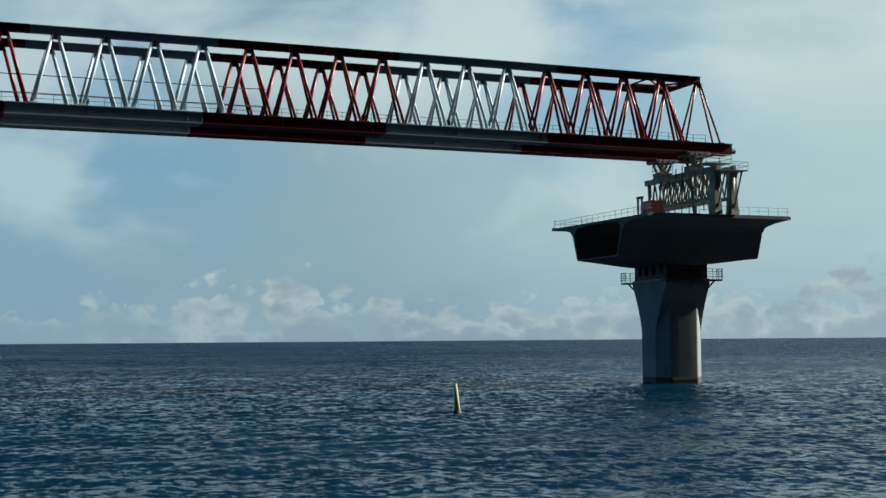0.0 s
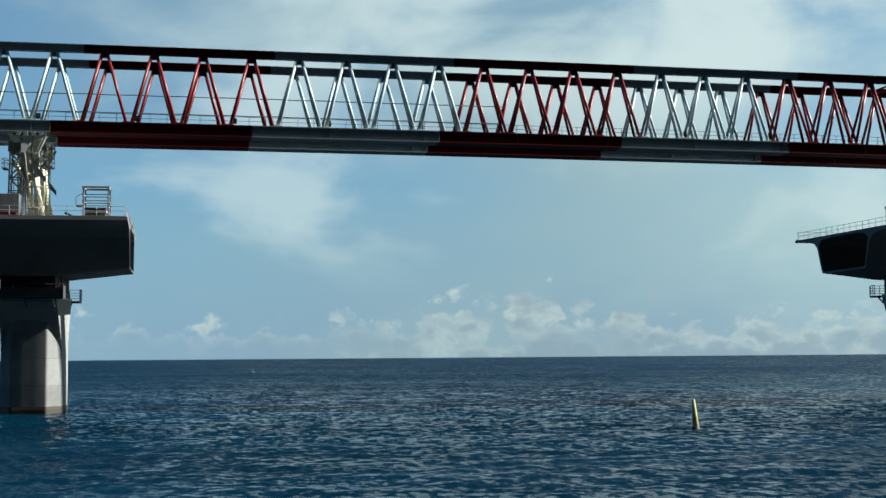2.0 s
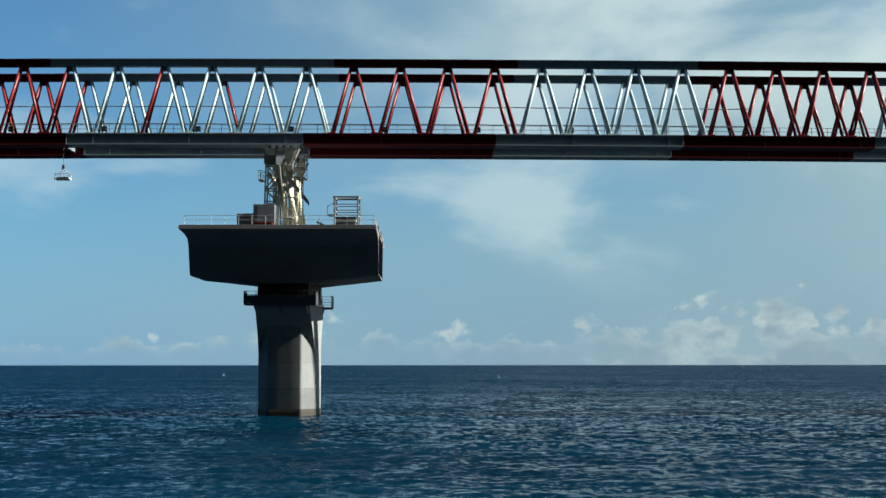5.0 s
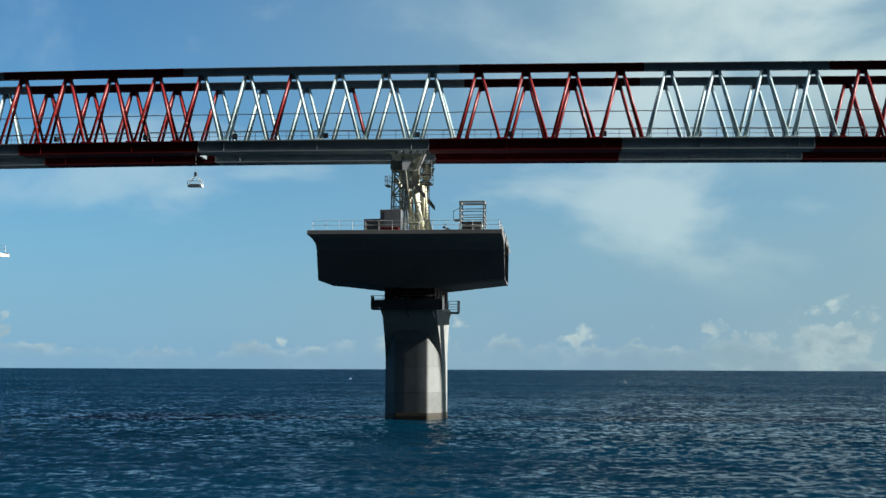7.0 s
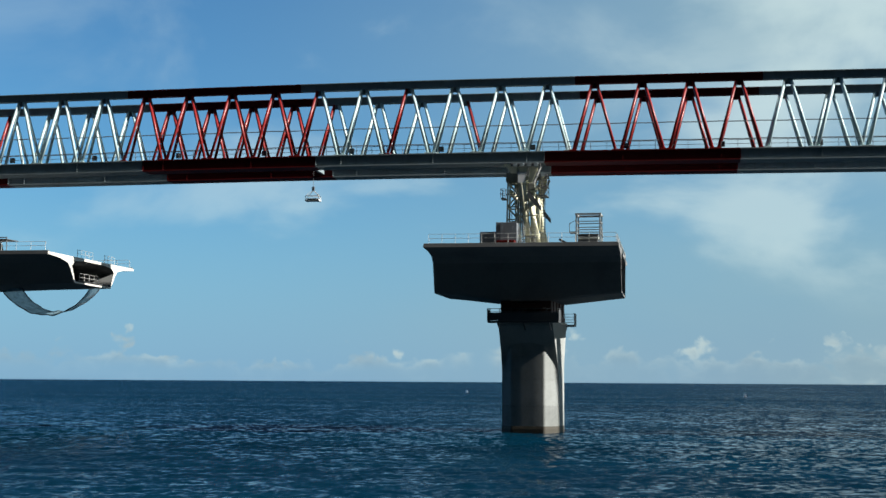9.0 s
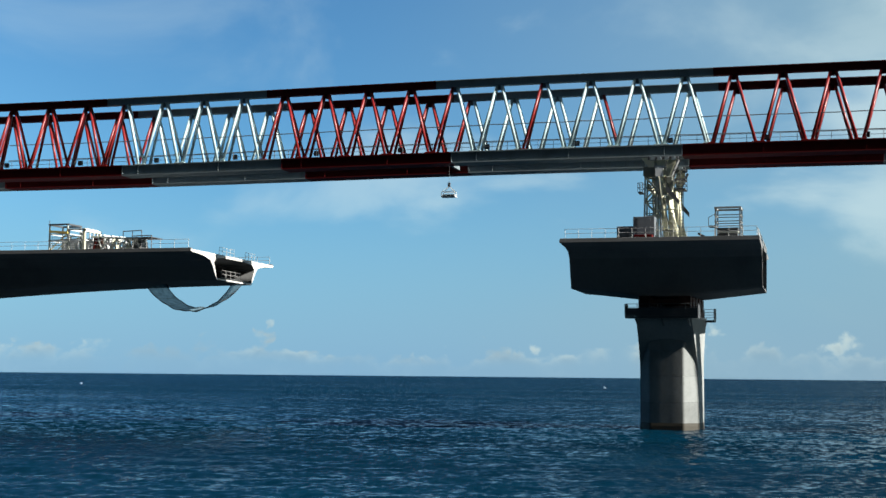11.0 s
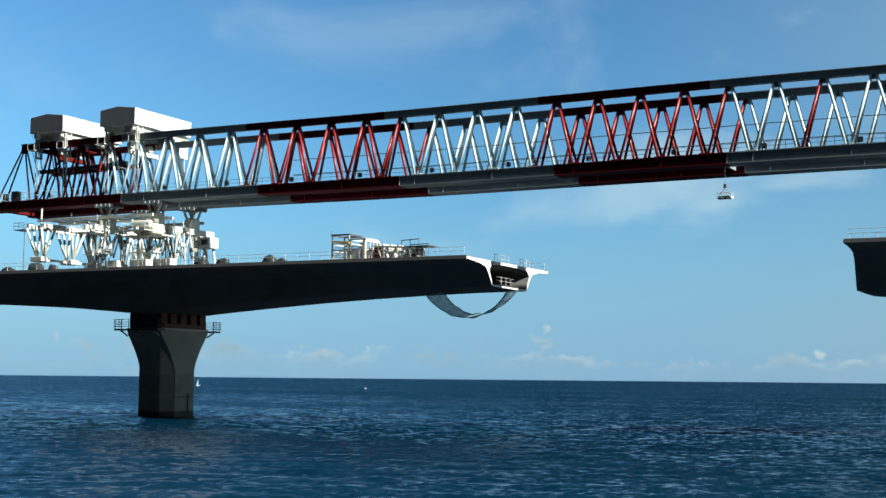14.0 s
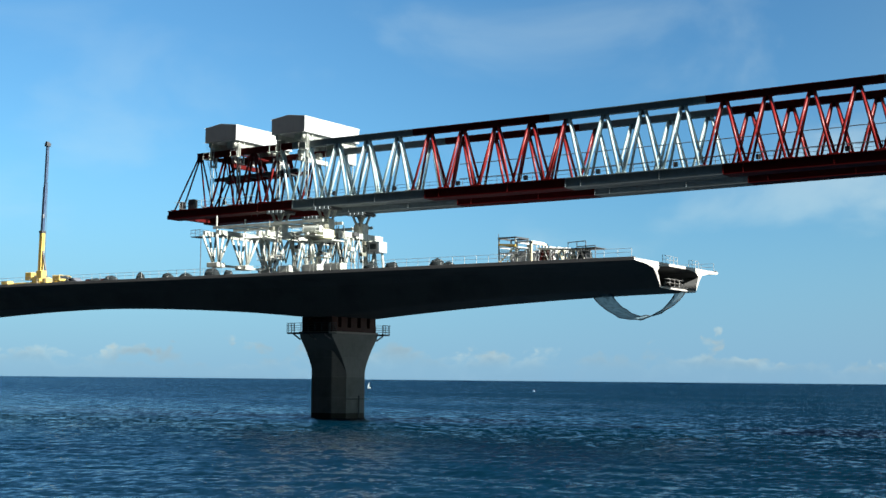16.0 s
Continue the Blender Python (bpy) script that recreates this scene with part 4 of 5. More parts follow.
    for i in range(12):
        tube(bm, (2.0, -6.6, 24.8 + i * 0.4), (2.5, -6.6, 24.8 + i * 0.4), 0.03, 4)
    part("ladder", bm, DARK, e)
    return e


mid_support()


def crate(name, x, y, z, sx, sy, sz, mat, label, cat):
    e = thing(name, label, cat, pose(x, y, z, 0, 0, random.uniform(-2, 2)))
    part("body", B(-sx / 2, sx / 2, -sy / 2, sy / 2, 0.12, sz, bevel=0.04), mat, e)
    part("skid", B(-sx / 2 + 0.1, -sx / 2 + 0.4, -sy / 2, sy / 2, 0, 0.116), DARK, e)
    part("skid", B(sx / 2 - 0.4, sx / 2 - 0.1, -sy / 2, sy / 2, 0, 0.116), DARK, e)
    part("door", B(-sx * 0.3, sx * 0.3, -sy / 2 - 0.03, -sy / 2 - 0.003, 0.25, sz - 0.15), mat, e)
    return e


crate("tool_container", -4.3, -6.5, 22.7, 2.2, 2.4, 2.2, SLATE, "dark steel tool container on the short deck", "container")
crate("hydraulic_unit", -1.9, -8.2, 22.7, 2.6, 1.6, 3.2, SLATE, "dark hydraulic power unit beside the trestle", "power unit")
crate("hose_skid", -1.7, -10.4, 22.7, 2.2, 1.2, 0.8, RED, "low red hose skid on the short deck", "skid")


def work_cage(x, y, z, turn):
    """An open steel access cage."""
    e = thing("work_cage", "open steel access cage with a timber-filled base on the short deck", "work platform", pose(x, y, z, 0, 0, turn))
    for px in (-1.45, 1.45):
        for py in (-1.3, 1.3):
            part("post", beam(bmesh.new(), (px, py, 0), (px, py, 4.3), 0.16, 0.16), GALV, e)
    for h in (2.0, 2.6, 3.35, 4.25):
        bm = bmesh.new()
        w = 0.22 if h > 4 else 0.1
        for a, b in (((-1.6, -1.3), (1.6, -1.3)), ((-1.6, 1.3), (1.6, 1.3)), ((-1.45, -1.3), (-1.45, 1.3)), ((1.45, -1.3), (1.45, 1.3))):
            beam(bm, (*a, h), (*b, h), w, w)
        part("bar", bm, GALV, e)
    for i in range(5):
        part("stacked_beam", B(-1.3 + 0.06 * (i % 2), 1.28 - 0.08 * (i % 3), -1.15, 1.15, 0.1 + 0.36 * i, 0.38 + 0.36 * i, bevel=0.03), CREAM if i % 2 else DARK, e)
    part("brace", T((-3.6, -1.0, 1.2), (-1.5, -1.0, 0.1), 0.14, 6), DARK, e)
    part("side_step", B(-2.3, -1.5, -1.2, 0.6, 2.0, 2.12), GALV, e)
    bm = bmesh.new()
    tube(bm, (-2.3, -1.2, 2.1), (-2.3, -1.2, 3.1), 0.04, 5)
    tube(bm, (-2.3, -1.2, 3.1), (-1.5, -1.2, 3.5), 0.04, 5)
    part("side_step_rail", bm, GALV, e)
    return e


work_cage(8.0, -6.0, 22.7, 0)


def rear_trestle(s, label, cabin=False):
    """One transverse trestle of the rear support: V legs near and far, tied at the top."""
    c = camber(s)
    base, top = 22.57, 33.75 + c
    e = thing("gantry_support", label, "gantry support", GANTRY_AT @ pose(s, 0, 0), "rear trestles")
    for x in (-0.9, 0.9):
        part("top_beam", beam(bmesh.new(), (x, -9.0, 29.5), (x, 9.0, 29.5), 0.5, 0.9), CREAM, e)
    for y in (-7.4, 0.0, 7.0):
        for d in (-1.9, 1.9):
            part("leg", T((0, y, base + 0.7), (0, y + d, 29.1), 0.21, 10), CREAM, e, "", True)
        part("foot_block", B(-1.3, 1.3, y - 0.9, y + 0.9, base, base + 0.95, bevel=0.08), CREAM, e)
        part("strut", T((-0.9, y, base + 0.8), (-0.9, y, 29.1), 0.13, 8), CREAM, e, "", True)
    lattice_wall(e, 0.9, [-5.4, -2.7, 0, 2.7, 5.4], 25.0, 29.0, CREAM, 0.12)
    for y in (-LAT, LAT):
        head_block(e, y, top, CREAM)
        part("stool", B(-0.9, 0.9, y - 0.8, y + 0.8, 29.96, top - 1.88), CREAM, e)
    platform(e, -2.4, 2.4, -10.4, -8.4, 28.6, CREAM)
    platform(e, -2.2, 2.0, -7.6, -5.8, 25.4, CREAM)
    lattice_wall(e, -0.9, [-7.2, -4.1, -1.2, 1.6, 4.4, 7.2], 25.4, 29.0, OLIVE, 0.1)
    for k in range(17):
        yy = random.uniform(-8.6, 7.4)
        part("service_pipe", T((1.3, yy, base + 0.4), (1.3 + random.uniform(-0.5, 0.7), yy + random.uniform(-1.2, 1.2), random.uniform(28.0, 31.5)), random.uniform(0.05, 0.1), 6), (CREAM, DARK, OLIVE)[k % 3], e)
    for k in range(9):
        yy = random.uniform(-8.8, 6.0)
        part("valve_box", B(1.0, 1.7, yy, yy + random.uniform(0.6, 1.2), 25.0 + k * 0.62, 25.6 + k * 0.62, bevel=0.05), (CREAM, DARK, OLIVE)[k % 3], e)
    part("access_stair", beam(bmesh.new(), (1.6, -8.6, base + 0.2), (1.6, -4.2, 28.6), 0.12, 0.5), CREAM, e)
    return e


rear_trestle(-128.0, "white lattice trestle with V legs under the gantry's rear")
rear_trestle(-118.3, "white lattice trestle with V legs on the long deck")


def lifting_frame():
    """The segment lifting frame hung below the rear of the gantry."""
    e = thing("lifting_frame", "white lattice lifting frame hung below the gantry's tail", "lifting frame", GANTRY_AT @ pose(-140.5, 0, 0))
    for x in (-1.6, 1.6):
        part("spreader", beam(bmesh.new(), (x, -7.5, 30.3), (x, 8.0, 30.3), 0.5, 0.8), CREAM, e)
    for y in (-6.2, 0.8, 6.6):
        for x in (-1.6, 1.6):
            for d in (-1.6, 0, 1.6):
                part("hanger", T((x, y + d, 30.0), (x * 0.4, y, 25.2), 0.2, 8), CREAM, e, "", True)
        part("shoe", B(-1.2, 1.2, y - 1.0, y + 1.0, 24.6, 25.4, bevel=0.1), CREAM, e)
        part("tie", T((0, y, 30.3), (0, y, 33.4), 0.14, 8), CREAM, e)
    part("lower_chord", beam(bmesh.new(), (0, -6.2, 25.0), (0, 6.6, 25.0), 0.35, 0.35), CREAM, e)
    platform(e, -4.0, -1.9, -8.2, -6.0, 29.8, DARK)
    for y in (-7.8, 7.6):
        part("hoist_rope", T((-2.0, y, 23.0), (-2.0, y, 30.0), 0.07, 5), DARK, e)
    return e


lifting_frame()
bogie = thing("service_beams", "cream longitudinal service beams and hoist between the rear trestles", "service frame", GANTRY_AT @ pose(-118, 0, 0))
for y in (-7.0, -2.0, 6.0):
    part("service_beam", beam(bmesh.new(), (-22.5, y, 31.2), (0.9, y, 31.2), 0.3, 0.45), CREAM, bogie)
for x in np.arange(-22, -1, 3.0):
    part("service_brace", T((x, -7.0, 31.2), (x + 3, -2.0, 31.2), 0.12, 6), CREAM, bogie)
hoist = part("hoist", B(-1.8, 2.2, -8.4, -5.6, 28.2, 29.7, bevel=0.25), IVORY, bogie, "pale yellow hoist carriage")
part("hoist_drum", T((-1.5, -8.7, 29.6), (1.9, -8.7, 29.6), 0.55, 14), CREAM, hoist)
part("hoist_rail", B(-3.5, 4.0, -8.6, -5.4, 27.7, 27.9), CREAM, hoist)
cab = part("operator_cabin", B(-1.8, 1.6, 6.6, 9.2, 27.2, 29.0, bevel=0.08), WHITE, bogie, "white operator cabin with a tinted window")
part("window", B(-1.5, 1.3, 6.56, 6.596, 27.7, 28.6), GLASS, cab)
for y in (6.9, 8.9):
    part("cabin_leg", T((1.4, y, 22.6), (0.8, y, 27.2), 0.2, 8), CREAM, bogie)
    part("cabin_leg", T((-1.6, y, 22.6), (-1.0, y, 27.2), 0.2, 8), CREAM, bogie)
for k, (x, w) in enumerate(((-3.0, 2.4), (2.4, 3.2), (7.0, 3.4))):
    crate("ballast_block", -120 + x, -12.0, 22.56, w, 1.6, 1.5, CREAM, "pale steel ballast block on the long deck", "ballast block")


# ---- hanging basket, net, things on the long deck ----
def basket():
    e = thing("work_basket", "pale steel work basket hanging on a rope below the gantry", "work basket", GANTRY_AT @ pose(-28.7, -1.6, 29.85))
    part("floor_frame", B(-0.95, 0.95, -0.6, 0.6, 0, 0.12), WHITE, e)
    part("tray", B(-0.8, 0.85, -0.5, 0.5, 0.12, 0.34, bevel=0.04), WHITE, e)
    bm = bmesh.new()
    for x, y in ((-0.9, -0.55), (0.9, -0.55), (0.9, 0.55), (-0.9, 0.55)):
        tube(bm, (x, y, 0.1), (x * 0.95, y, 0.75), 0.04, 5)
        tube(bm, (x * 0.95, y, 0.7), (0, 0, 1.45), 0.035, 5)
    for y in (-0.55, 0.55):
        tube(bm, (-0.88, y, 0.72), (0.88, y, 0.72), 0.04, 5)
    part("sling", bm, GALV, e)
    part("hook_block", B(-0.17, 0.17, -0.14, 0.14, 1.4, 1.95, bevel=0.05), DARK, e)
    part("rope", T((0, 0, 1.9), (0, 0, 4.35), 0.02, 5), DARK, e)
    return e


basket()


def net_point(a, v):
    """A point of the slung net, a along it, v across it."""
    sag = 4 * a * (1 - a)
    fold = 0.07 * math.sin(23 * a + 2.5 * v) + 0.05 * math.sin(47 * a - 3.1 * v)
    return Vector((-71.6 + 12.2 * a + 0.25 * v * (1 - 2 * a), v * 2.2 * (0.7 + 0.3 * (1 - sag)) - 2.0, 18.6 - 3.4 * sag ** 0.85 + v * (0.36 - 0.1 * a) + fold * sag))


def net():
    """The safety net slung below the open end of the deck."""
    bm = bmesh.new()
    n, w = 60, 10
    grid = [[bm.verts.new(net_point(i / (n - 1), -1 + 2 * k / (w - 1))) for k in range(w)] for i in range(n)]
    for p, q in zip(grid, grid[1:]):
        for k in range(w - 1):
            bm.faces.new((p[k], p[k + 1], q[k + 1], q[k]))
    bmesh.ops.solidify(bm, geom=bm.faces[:], thickness=0.012)
    e = thing("safety_net", "blue-grey safety net sagging below the open end of the deck", "safety net")
    part("cloth", bm, NETTING, e, "", True)
    for a in (0.12, 0.24, 0.37, 0.52, 0.66, 0.8, 0.9):
        bm = bmesh.new()
        for k in range(8):
            tube(bm, net_point(a + 0.004 * k, -1 + k / 4) + Vector((0, 0, -0.02)), net_point(a + 0.004 * (k + 1), -1 + (k + 1) / 4) + Vector((0, 0, -0.02)), 0.03, 5)
        part("cross_rope", bm, DARK, e)
    for v in (-1, 1):
        bm = bmesh.new()
        last = None
        for a in np.linspace(0, 1, 44):
            p = net_point(float(a), v)
            if last is not None:
                tube(bm, last, p, 0.075, 5)
            last = p
        part("edge_rope", bm, DARK, e)
    return e


net()


def cage_train():
    """Access gantry and formwork lattice standing near the deck's end."""
    e = thing("access_gantry", "cream steel access gantry with mesh sides on the long deck", "access gantry", pose(-80.3, -10.0, 22.56))
    for x, h in ((-2.7, 3.9), (0.1, 3.9), (0.35, 3.2), (2.7, 3.2)):
        for y in (-1.6, 1.6):
            part("post", beam(bmesh.new(), (x, y, 0), (x, y, h), 0.17, 0.17), CREAM, e)
    for x0, x1, h in ((-2.8, 0.2, 3.9), (0.25, 2.8, 3.2), (-2.8, 0.2, 2.6), (-2.8, 2.8, 0.3), (-2.8, 2.8, 1.7)):
        bm = bmesh.new()
        w = 0.22 if h > 3 else 0.14
        for y in (-1.6, 1.6):
            beam(bm, (x0, y, h), (x1, y, h), w, w)
        for x in (x0, x1):
            beam(bm, (x, -1.6, h), (x, 1.6, h), w, w)
        part("bar", bm, DARK if h > 3.5 else WHITE, e)
    part("yellow_bar", beam(bmesh.new(), (-2.7, -1.72, 2.95), (0.2, -1.72, 2.75), 0.22, 0.3), YELLOW, e)
    for x0, x1 in ((-2.6, 0.0), (0.5, 2.5)):
        bm = bmesh.new()
        for i in range(9):
            x = x0 + (x1 - x0) * i / 8
            beam(bm, (x, -1.55, 0.3), (x, -1.55, 2.2), 0.05, 0.03)
        for i in range(7):
            beam(bm, (x0, -1.57, 0.4 + i * 0.3), (x1, -1.57, 0.4 + i * 0.3), 0.03, 0.05)
        part("mesh_panel", bm, CREAM, e)
        part("back_panel", B(x0, x1, 1.45, 1.5, 0.3, 2.2), WHITE, e)
    # pale portal frame across the end
    for y in (-2.0, 2.0):
        part("portal_post", beam(bmesh.new(), (2.95, y, 0), (2.95, y, 3.15), 0.3, 0.3), IVORY, e)
    for z in (0.2, 3.0):
        part("portal_beam", beam(bmesh.new(), (2.95, -2.15, z), (2.95, 2.15, z), 0.3, 0.3), IVORY, e)
    for y in (-0.9, 0.0, 0.9):
        part("portal_bar", beam(bmesh.new(), (2.95, y, 0.35), (2.95, y + 0.35, 2.85), 0.12, 0.12), WHITE, e)
    part("portal_bar", beam(bmesh.new(), (2.95, -1.85, 1.6), (2.95, 1.85, 1.9), 0.12, 0.12), WHITE, e)
    part("rail_post", T((-2.7, -1.7, 3.9), (-2.7, -1.7, 4.5), 0.04, 5), DARK, e)
    for y in (-1.6, 0.0, 1.6):
        part("inner_brace", T((-2.6, y, 0.4), (0.0, y, 2.6), 0.08, 6), YELLOW if y else IVORY, e)
    return e


cage_train()
form = thing("formwork_truss", "cream lattice formwork truss lying on the long deck", "formwork", pose(-77.0, -9.6, 22.56))
for y in (-1.2, 1.2):
    part("chord", beam(bmesh.new(), (0, y, 0.25), (9.6, y, 0.25), 0.25, 0.25), CREAM, form)
    part("chord", beam(bmesh.new(), (0, y, 2.2), (7.0, y, 1.75), 0.25, 0.25), CREAM, form)
    for i in range(5):
        x = 0.3 + i * 1.45
        part("web_tube", T((x, y, 0.3), (x + 0.72, y, 2.1 - i * 0.08), 0.12, 6), CREAM if i else RED, form)
        part("web_tube", T((x + 0.72, y, 2.1 - i * 0.08), (x + 1.45, y, 0.3), 0.12, 6), CREAM, form)
for i, x in enumerate((1.9, 3.2, 4.4, 5.5)):
    h = 2.35 - 0.14 * i
    for y0, y1 in ((-1.3, -0.65), (0.0, -0.65), (0.0, 0.65), (1.3, 0.65)):
        part("frame_strut", beam(bmesh.new(), (x, y0, 0.3), (x, y1, h), 0.2, 0.2), IVORY if i % 2 else WHITE, form)
    part("frame_beam", beam(bmesh.new(), (x, -1.35, h), (x, 1.35, h), 0.22, 0.22), WHITE, form)
part("brown_box", B(0.3, 1.5, -1.1, 1.1, 0.4, 2.2, bevel=0.05), RUST, form, "rust-brown steel box")
part("deck_board", B(5.6, 9.4, -1.5, 1.5, 1.9, 2.0), DARK, form)
bm = bmesh.new()
for x in (5.0, 6.4, 7.8, 9.3):
    tube(bm, (x, -1.4, 0.2), (x, -1.4, 2.9 if x < 8 else 2.2), 0.06, 5)
tube(bm, (5.0, -1.4, 2.8), (7.8, -1.4, 2.9), 0.07, 5)
tube(bm, (6.4, -1.4, 2.15), (9.3, -1.4, 2.2), 0.07, 5)
part("guard", bm, DARK, form)
part("winch_box", B(6.2, 7.6, -0.9, 0.7, 0.4, 1.5, bevel=0.06), DARK, form)


def stack(x, y, w, h):
    """A tarpaulin-covered stack of material."""
    bm = bmesh.new()
    bmesh.ops.create_icosphere(bm, subdivisions=3, radius=1)
    for v in bm.verts:
        k = 1 + 0.22 * noise.noise(v.co * 1.7 + Vector((x, 0, 0)))
        v.co = Vector((v.co.x * w * k, v.co.y * w * 0.8 * k, max(-0.01, v.co.z) * h * k))
    e = link("covered_pallet", bm, TARP, None, True)
    e.matrix_basis = LONG_AT @ pose(x, y, 0.004)
    return tagged(e, "dark tarpaulin-covered pallet load on the long deck", "pallet load", "covered pallets")


for x, w, h in ((-104.6, 1.2, 1.0), (-101.0, 1.1, 1.1), (-93.2, 1.3, 1.3), (-91.2, 0.9, 0.9), (-137.2, 1.5, 1.5), (-134.2, 0.9, 1.2), (-143.0, 1.4, 0.9), (-147.0, 1.2, 1.0), (-154.0, 0.9, 1.3), (-160.5, 1.4, 1.0), (-165.0, 1.2, 0.8)):
    stack(x, -12.2 + random.uniform(-0.6, 0.6), w, h)


def car(x, y):
    e = thing("parked_car", "dark grey car parked on the long deck", "car", pose(x, y, 22.56))
    part("body", loft([[(px, yy, pz) for px, pz in ((-2.1, 0.35), (-2.15, 0.8), (-1.2, 0.95), (-0.6, 1.45), (0.9, 1.48), (1.6, 1.0), (2.1, 0.85), (2.15, 0.35))] for yy in (-0.85, 0.85)]), CARGREY, e)
    part("side_window", B(-0.5, 0.95, -0.87, -0.853, 1.02, 1.38), GLASS, e)
    for wx in (-1.3, 1.35):
        for wy in (-0.78, 0.78):
            part("wheel", T((wx, wy - 0.1, 0.33), (wx, wy + 0.1, 0.33), 0.33, 14), TYRE, e)
    return e


car(-176.0, -10.8)
barrier = None
for i in range(7):
    m = pose(-170.0 + i * 1.15, -12.4, 22.56, 0, 0, random.uniform(-6, 6))
    if barrier is None:
        barrier = thing("barrier", "red and white plastic road barrier on the deck", "barrier", m, "road barriers")
        part("shell", loft([[(-0.5, -0.22, 0), (0.5, -0.22, 0), (0.5, 0.22, 0), (-0.5, 0.22, 0)], [(-0.48, -0.12, 0.95), (0.48, -0.12, 0.95), (0.48, 0.12, 0.95), (-0.48, 0.12, 0.95)]]), RED, barrier)
        part("stripe", B(-0.2, 0.2, -0.24, 0.24, 0.45, 0.7), WHITE, barrier)
    else:
        copy_thing(barrier, m)


def mobile_crane():
    e = thing("mobile_crane", "yellow mobile crane with a raised telescopic boom on the deck", "mobile crane", pose(-190.0, -7.0, 22.45))
    part("chassis", B(-6.5, 6.5, -1.4, 1.4, 0.75, 1.5, bevel=0.08), YELLOW, e)
    cabp = part("driver_cab", B(5.0, 7.2, -1.4, 1.4, 1.5, 2.6, bevel=0.15), YELLOW, e)
    part("windscreen", B(7.203, 7.23, -1.2, 1.2, 1.9, 2.5), GLASS, cabp)
    for x in (-5.2, -3.6, 3.2, 4.8):
        for y in (-1.2, 1.2):
            part("wheel", T((x, y - 0.25, 0.65), (x, y + 0.25, 0.65), 0.65, 16), TYRE, e)
    part("turntable", T((0, 0, 1.5), (0, 0, 1.9), 1.3, 18), DARK, e)
    part("counterweight", B(-3.0, -1.2, -1.3, 1.3, 1.9, 3.4, bevel=0.1), YELLOW, e)
    part("crane_cab", B(0.6, 2.2, -1.6, -0.4, 1.9, 3.6, bevel=0.1), YELLOW, e)
    boom = part("boom_base", beam(bmesh.new(), (-0.4, 0.2, 2.4), (-0.2, 0.2, 11.2), 0.72, 0.8), YELLOW, e)
    part("boom_section", beam(bmesh.new(), (-0.2, 0.2, 11.2), (0.15, 0.2, 19.8), 0.52, 0.6), BLUE, e)
    part("boom_section", beam(bmesh.new(), (0.15, 0.2, 19.8), (0.4, 0.2, 27.6), 0.4, 0.46), BLUE, e)
    part("boom_head", B(0.0, 0.85, -0.25, 0.65, 27.6, 28.2, bevel=0.06), DARK, e)
    part("luffing_ram", T((1.6, 0.2, 2.0), (0.1, 0.2, 7.5), 0.22, 10), DARK, e)
    for sx in (-5.8, 6.0):
        for sy in (-3.4, 3.4):
            part("outrigger", beam(bmesh.new(), (sx, sy * 0.4, 1.0), (sx, sy, 1.0), 0.3, 0.3), YELLOW, e)
            part("outrigger_jack", T((sx, sy, 0), (sx, sy, 1.0), 0.14, 8), GALV, e)
    part("boom_collar", B(-0.68, 0.24, -0.24, 0.64, 10.9, 11.35, bevel=0.03), DARK, e)
    part("boom_sheave", T((0.35, -0.1, 28.3), (0.35, 0.5, 28.3), 0.28, 12), DARK, e)
    part("boom_lamp", B(0.1, 0.4, -0.15, -0.05, 13.8, 14.5), WHITE, e, "small white sign on the boom")
    part("hook_rope", T((0.8, 0.2, 2.6), (0.8, 0.2, 27.6), 0.035, 5), DARK, e)
    part("winch", T((-1.2, -0.6, 2.4), (-1.2, 0.9, 2.4), 0.45, 14), DARK, e)
    part("superstructure", B(-1.6, 1.2, -1.2, 1.2, 1.9, 2.5, bevel=0.06), YELLOW, e)
    return e


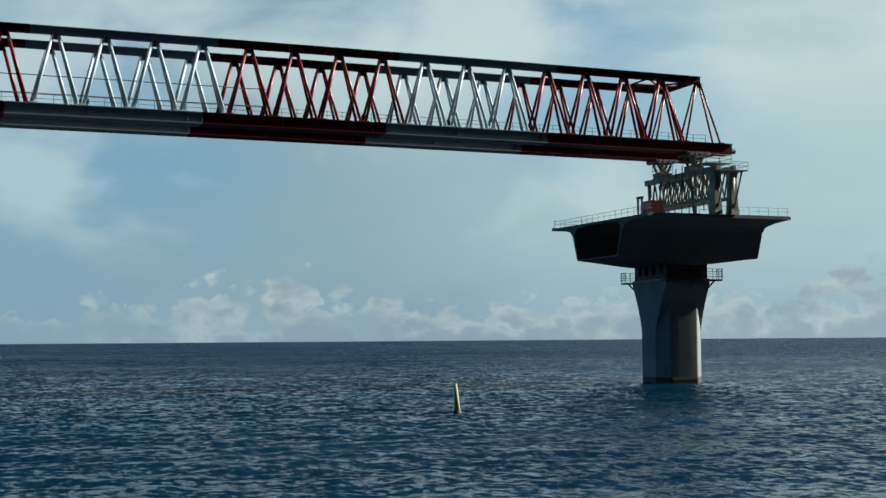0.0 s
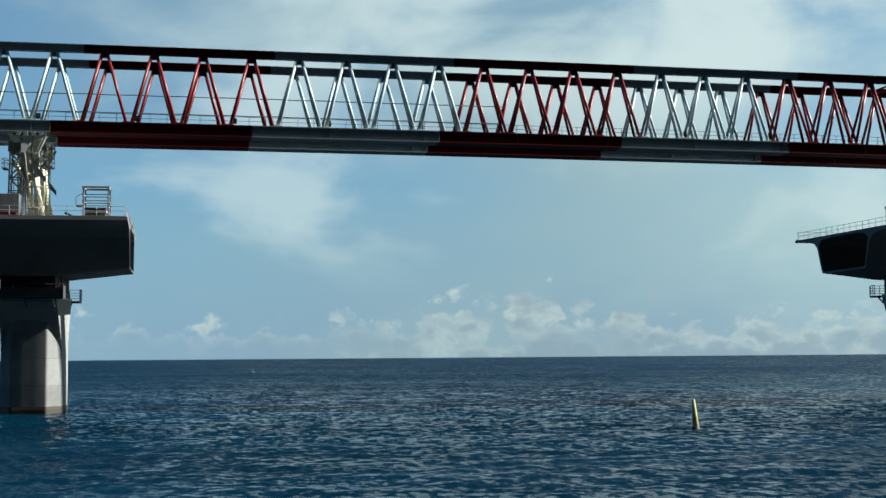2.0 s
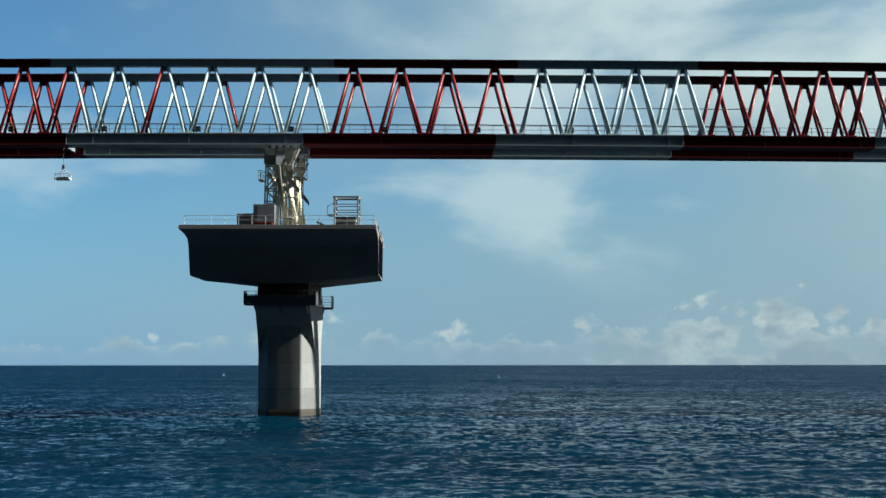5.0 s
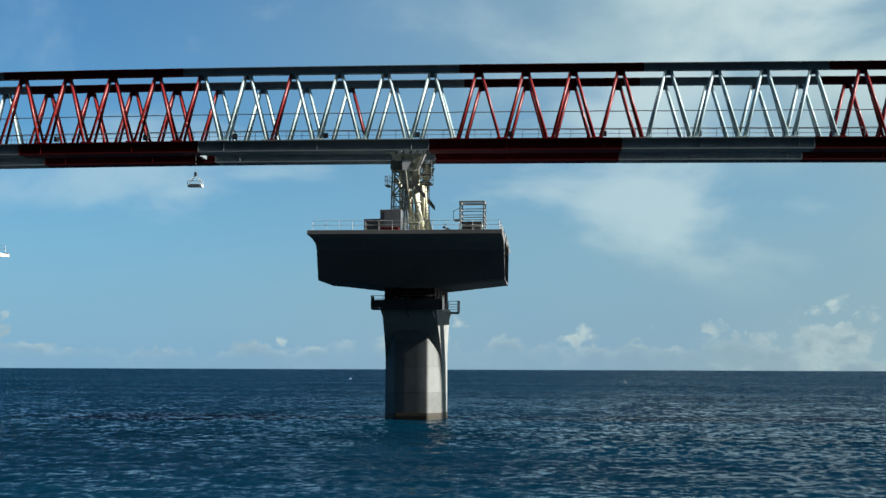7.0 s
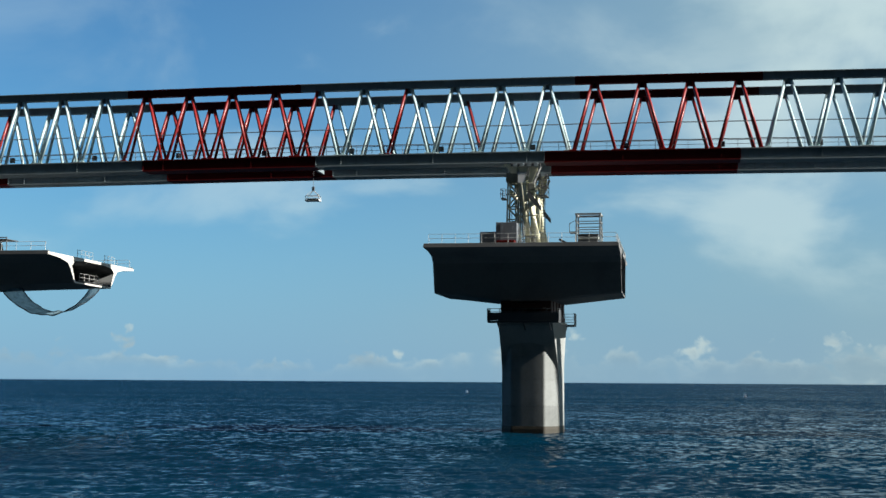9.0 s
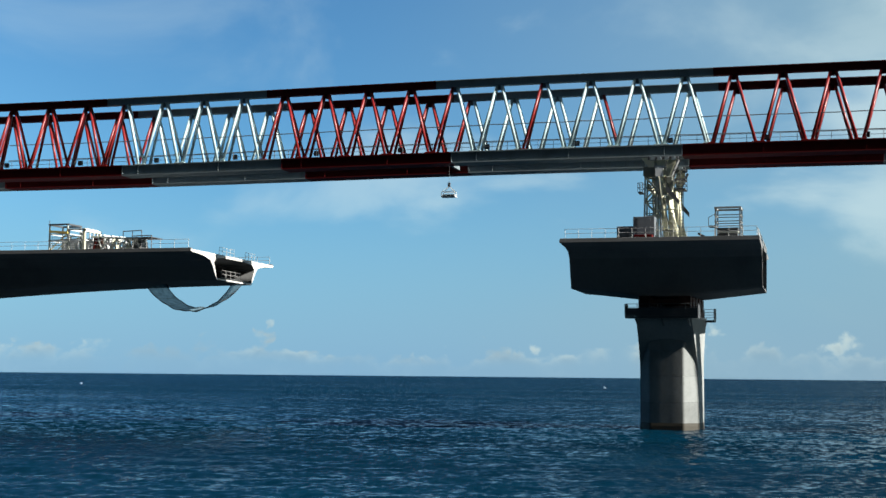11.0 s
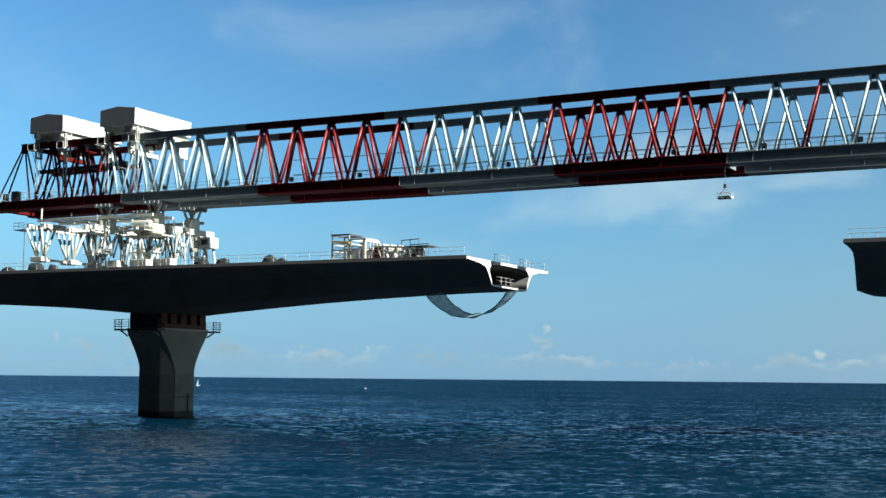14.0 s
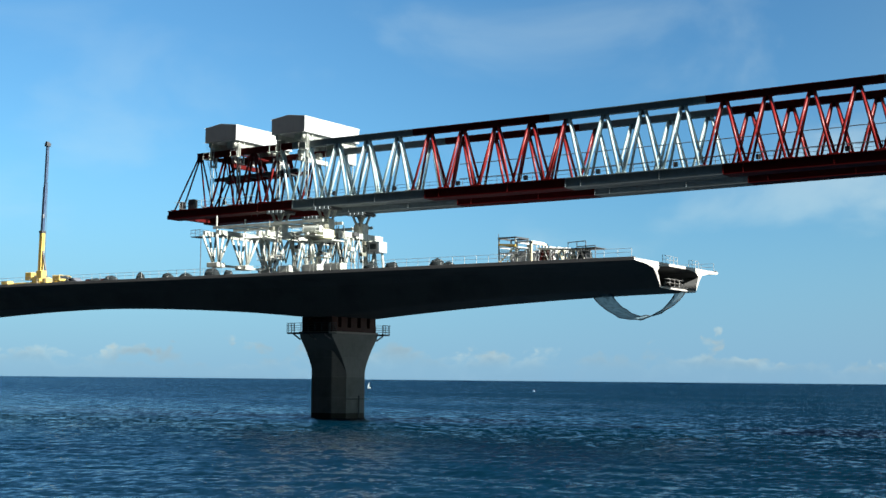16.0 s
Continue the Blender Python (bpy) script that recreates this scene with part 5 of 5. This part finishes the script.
mobile_crane()
for x, w in ((-198.2, 2.4), (-193.6, 1.8), (-184.4, 2.2), (-182.0, 1.2)):
    crate("site_box", x, -11.8, 22.45, w, 1.4, random.uniform(1.2, 1.9), YELLOW, "yellow site equipment box on the deck", "equipment box")


# ---- marks on the water ----
def spar(x, y):
    e = thing("spar_buoy", "leaning pale yellow tapered spar buoy in the sea", "buoy", pose(x, y, -0.6, 3, -4.5, 0))
    part("spar", T((0, 0, 0), (0, 0, 3.2), 0.34, 14, 0.13), POLE, e, "", True)
    part("lower_band", T((0, 0, 0.2), (0, 0, 0.85), 0.36, 14, 0.33), WEED, e, "", True)
    part("top_mark", T((0, 0, 3.2), (0, 0, 3.55), 0.05, 8), DARK, e)
    return e


spar(64.0, -59.2)
for x, y, h, mat, lab in ((33.7, 434.0, 1.7, DARK, "small dark marker buoy far out"), (-112.2, 566.0, 1.3, CARGREY, "small grey marker buoy far out"), (-365.0, 454.0, 1.1, CARGREY, "small grey marker buoy far out")):
    e = thing("marker_buoy", lab, "buoy", pose(x, y, -0.2), "marker buoys")
    part("float", T((0, 0, 0), (0, 0, 0.7), 0.7, 14, 0.55), mat, e)
    part("mark", T((0, 0, 0.7), (0, 0, h), 0.25, 10, 0.12), mat, e)
boat = thing("sailing_dinghy", "small white sailing dinghy far out at sea", "boat", pose(-511, 496, -0.1, 0, 0, 42))
boat.matrix_basis = boat.matrix_basis @ Matrix.Diagonal((0.5, 0.5, 0.85, 1))
part("hull", loft([[(-1.6, -0.5, 0.1), (1.2, -0.6, 0.1), (2.2, 0, 0.25), (1.2, 0.6, 0.1), (-1.6, 0.5, 0.1)], [(-1.8, -0.7, 0.7), (1.3, -0.8, 0.7), (2.7, 0, 0.85), (1.3, 0.8, 0.7), (-1.8, 0.7, 0.7)]]), WHITE, boat)
part("mast", T((0.3, 0, 0.7), (0.3, 0, 4.6), 0.05, 6), GALV, boat)
part("sail", loft([[(0.25, -0.02, 1.0), (-1.4, -0.02, 1.1), (0.25, -0.02, 4.5)], [(0.25, 0.02, 1.0), (-1.4, 0.02, 1.1), (0.25, 0.02, 4.5)]]), WHITE, boat)
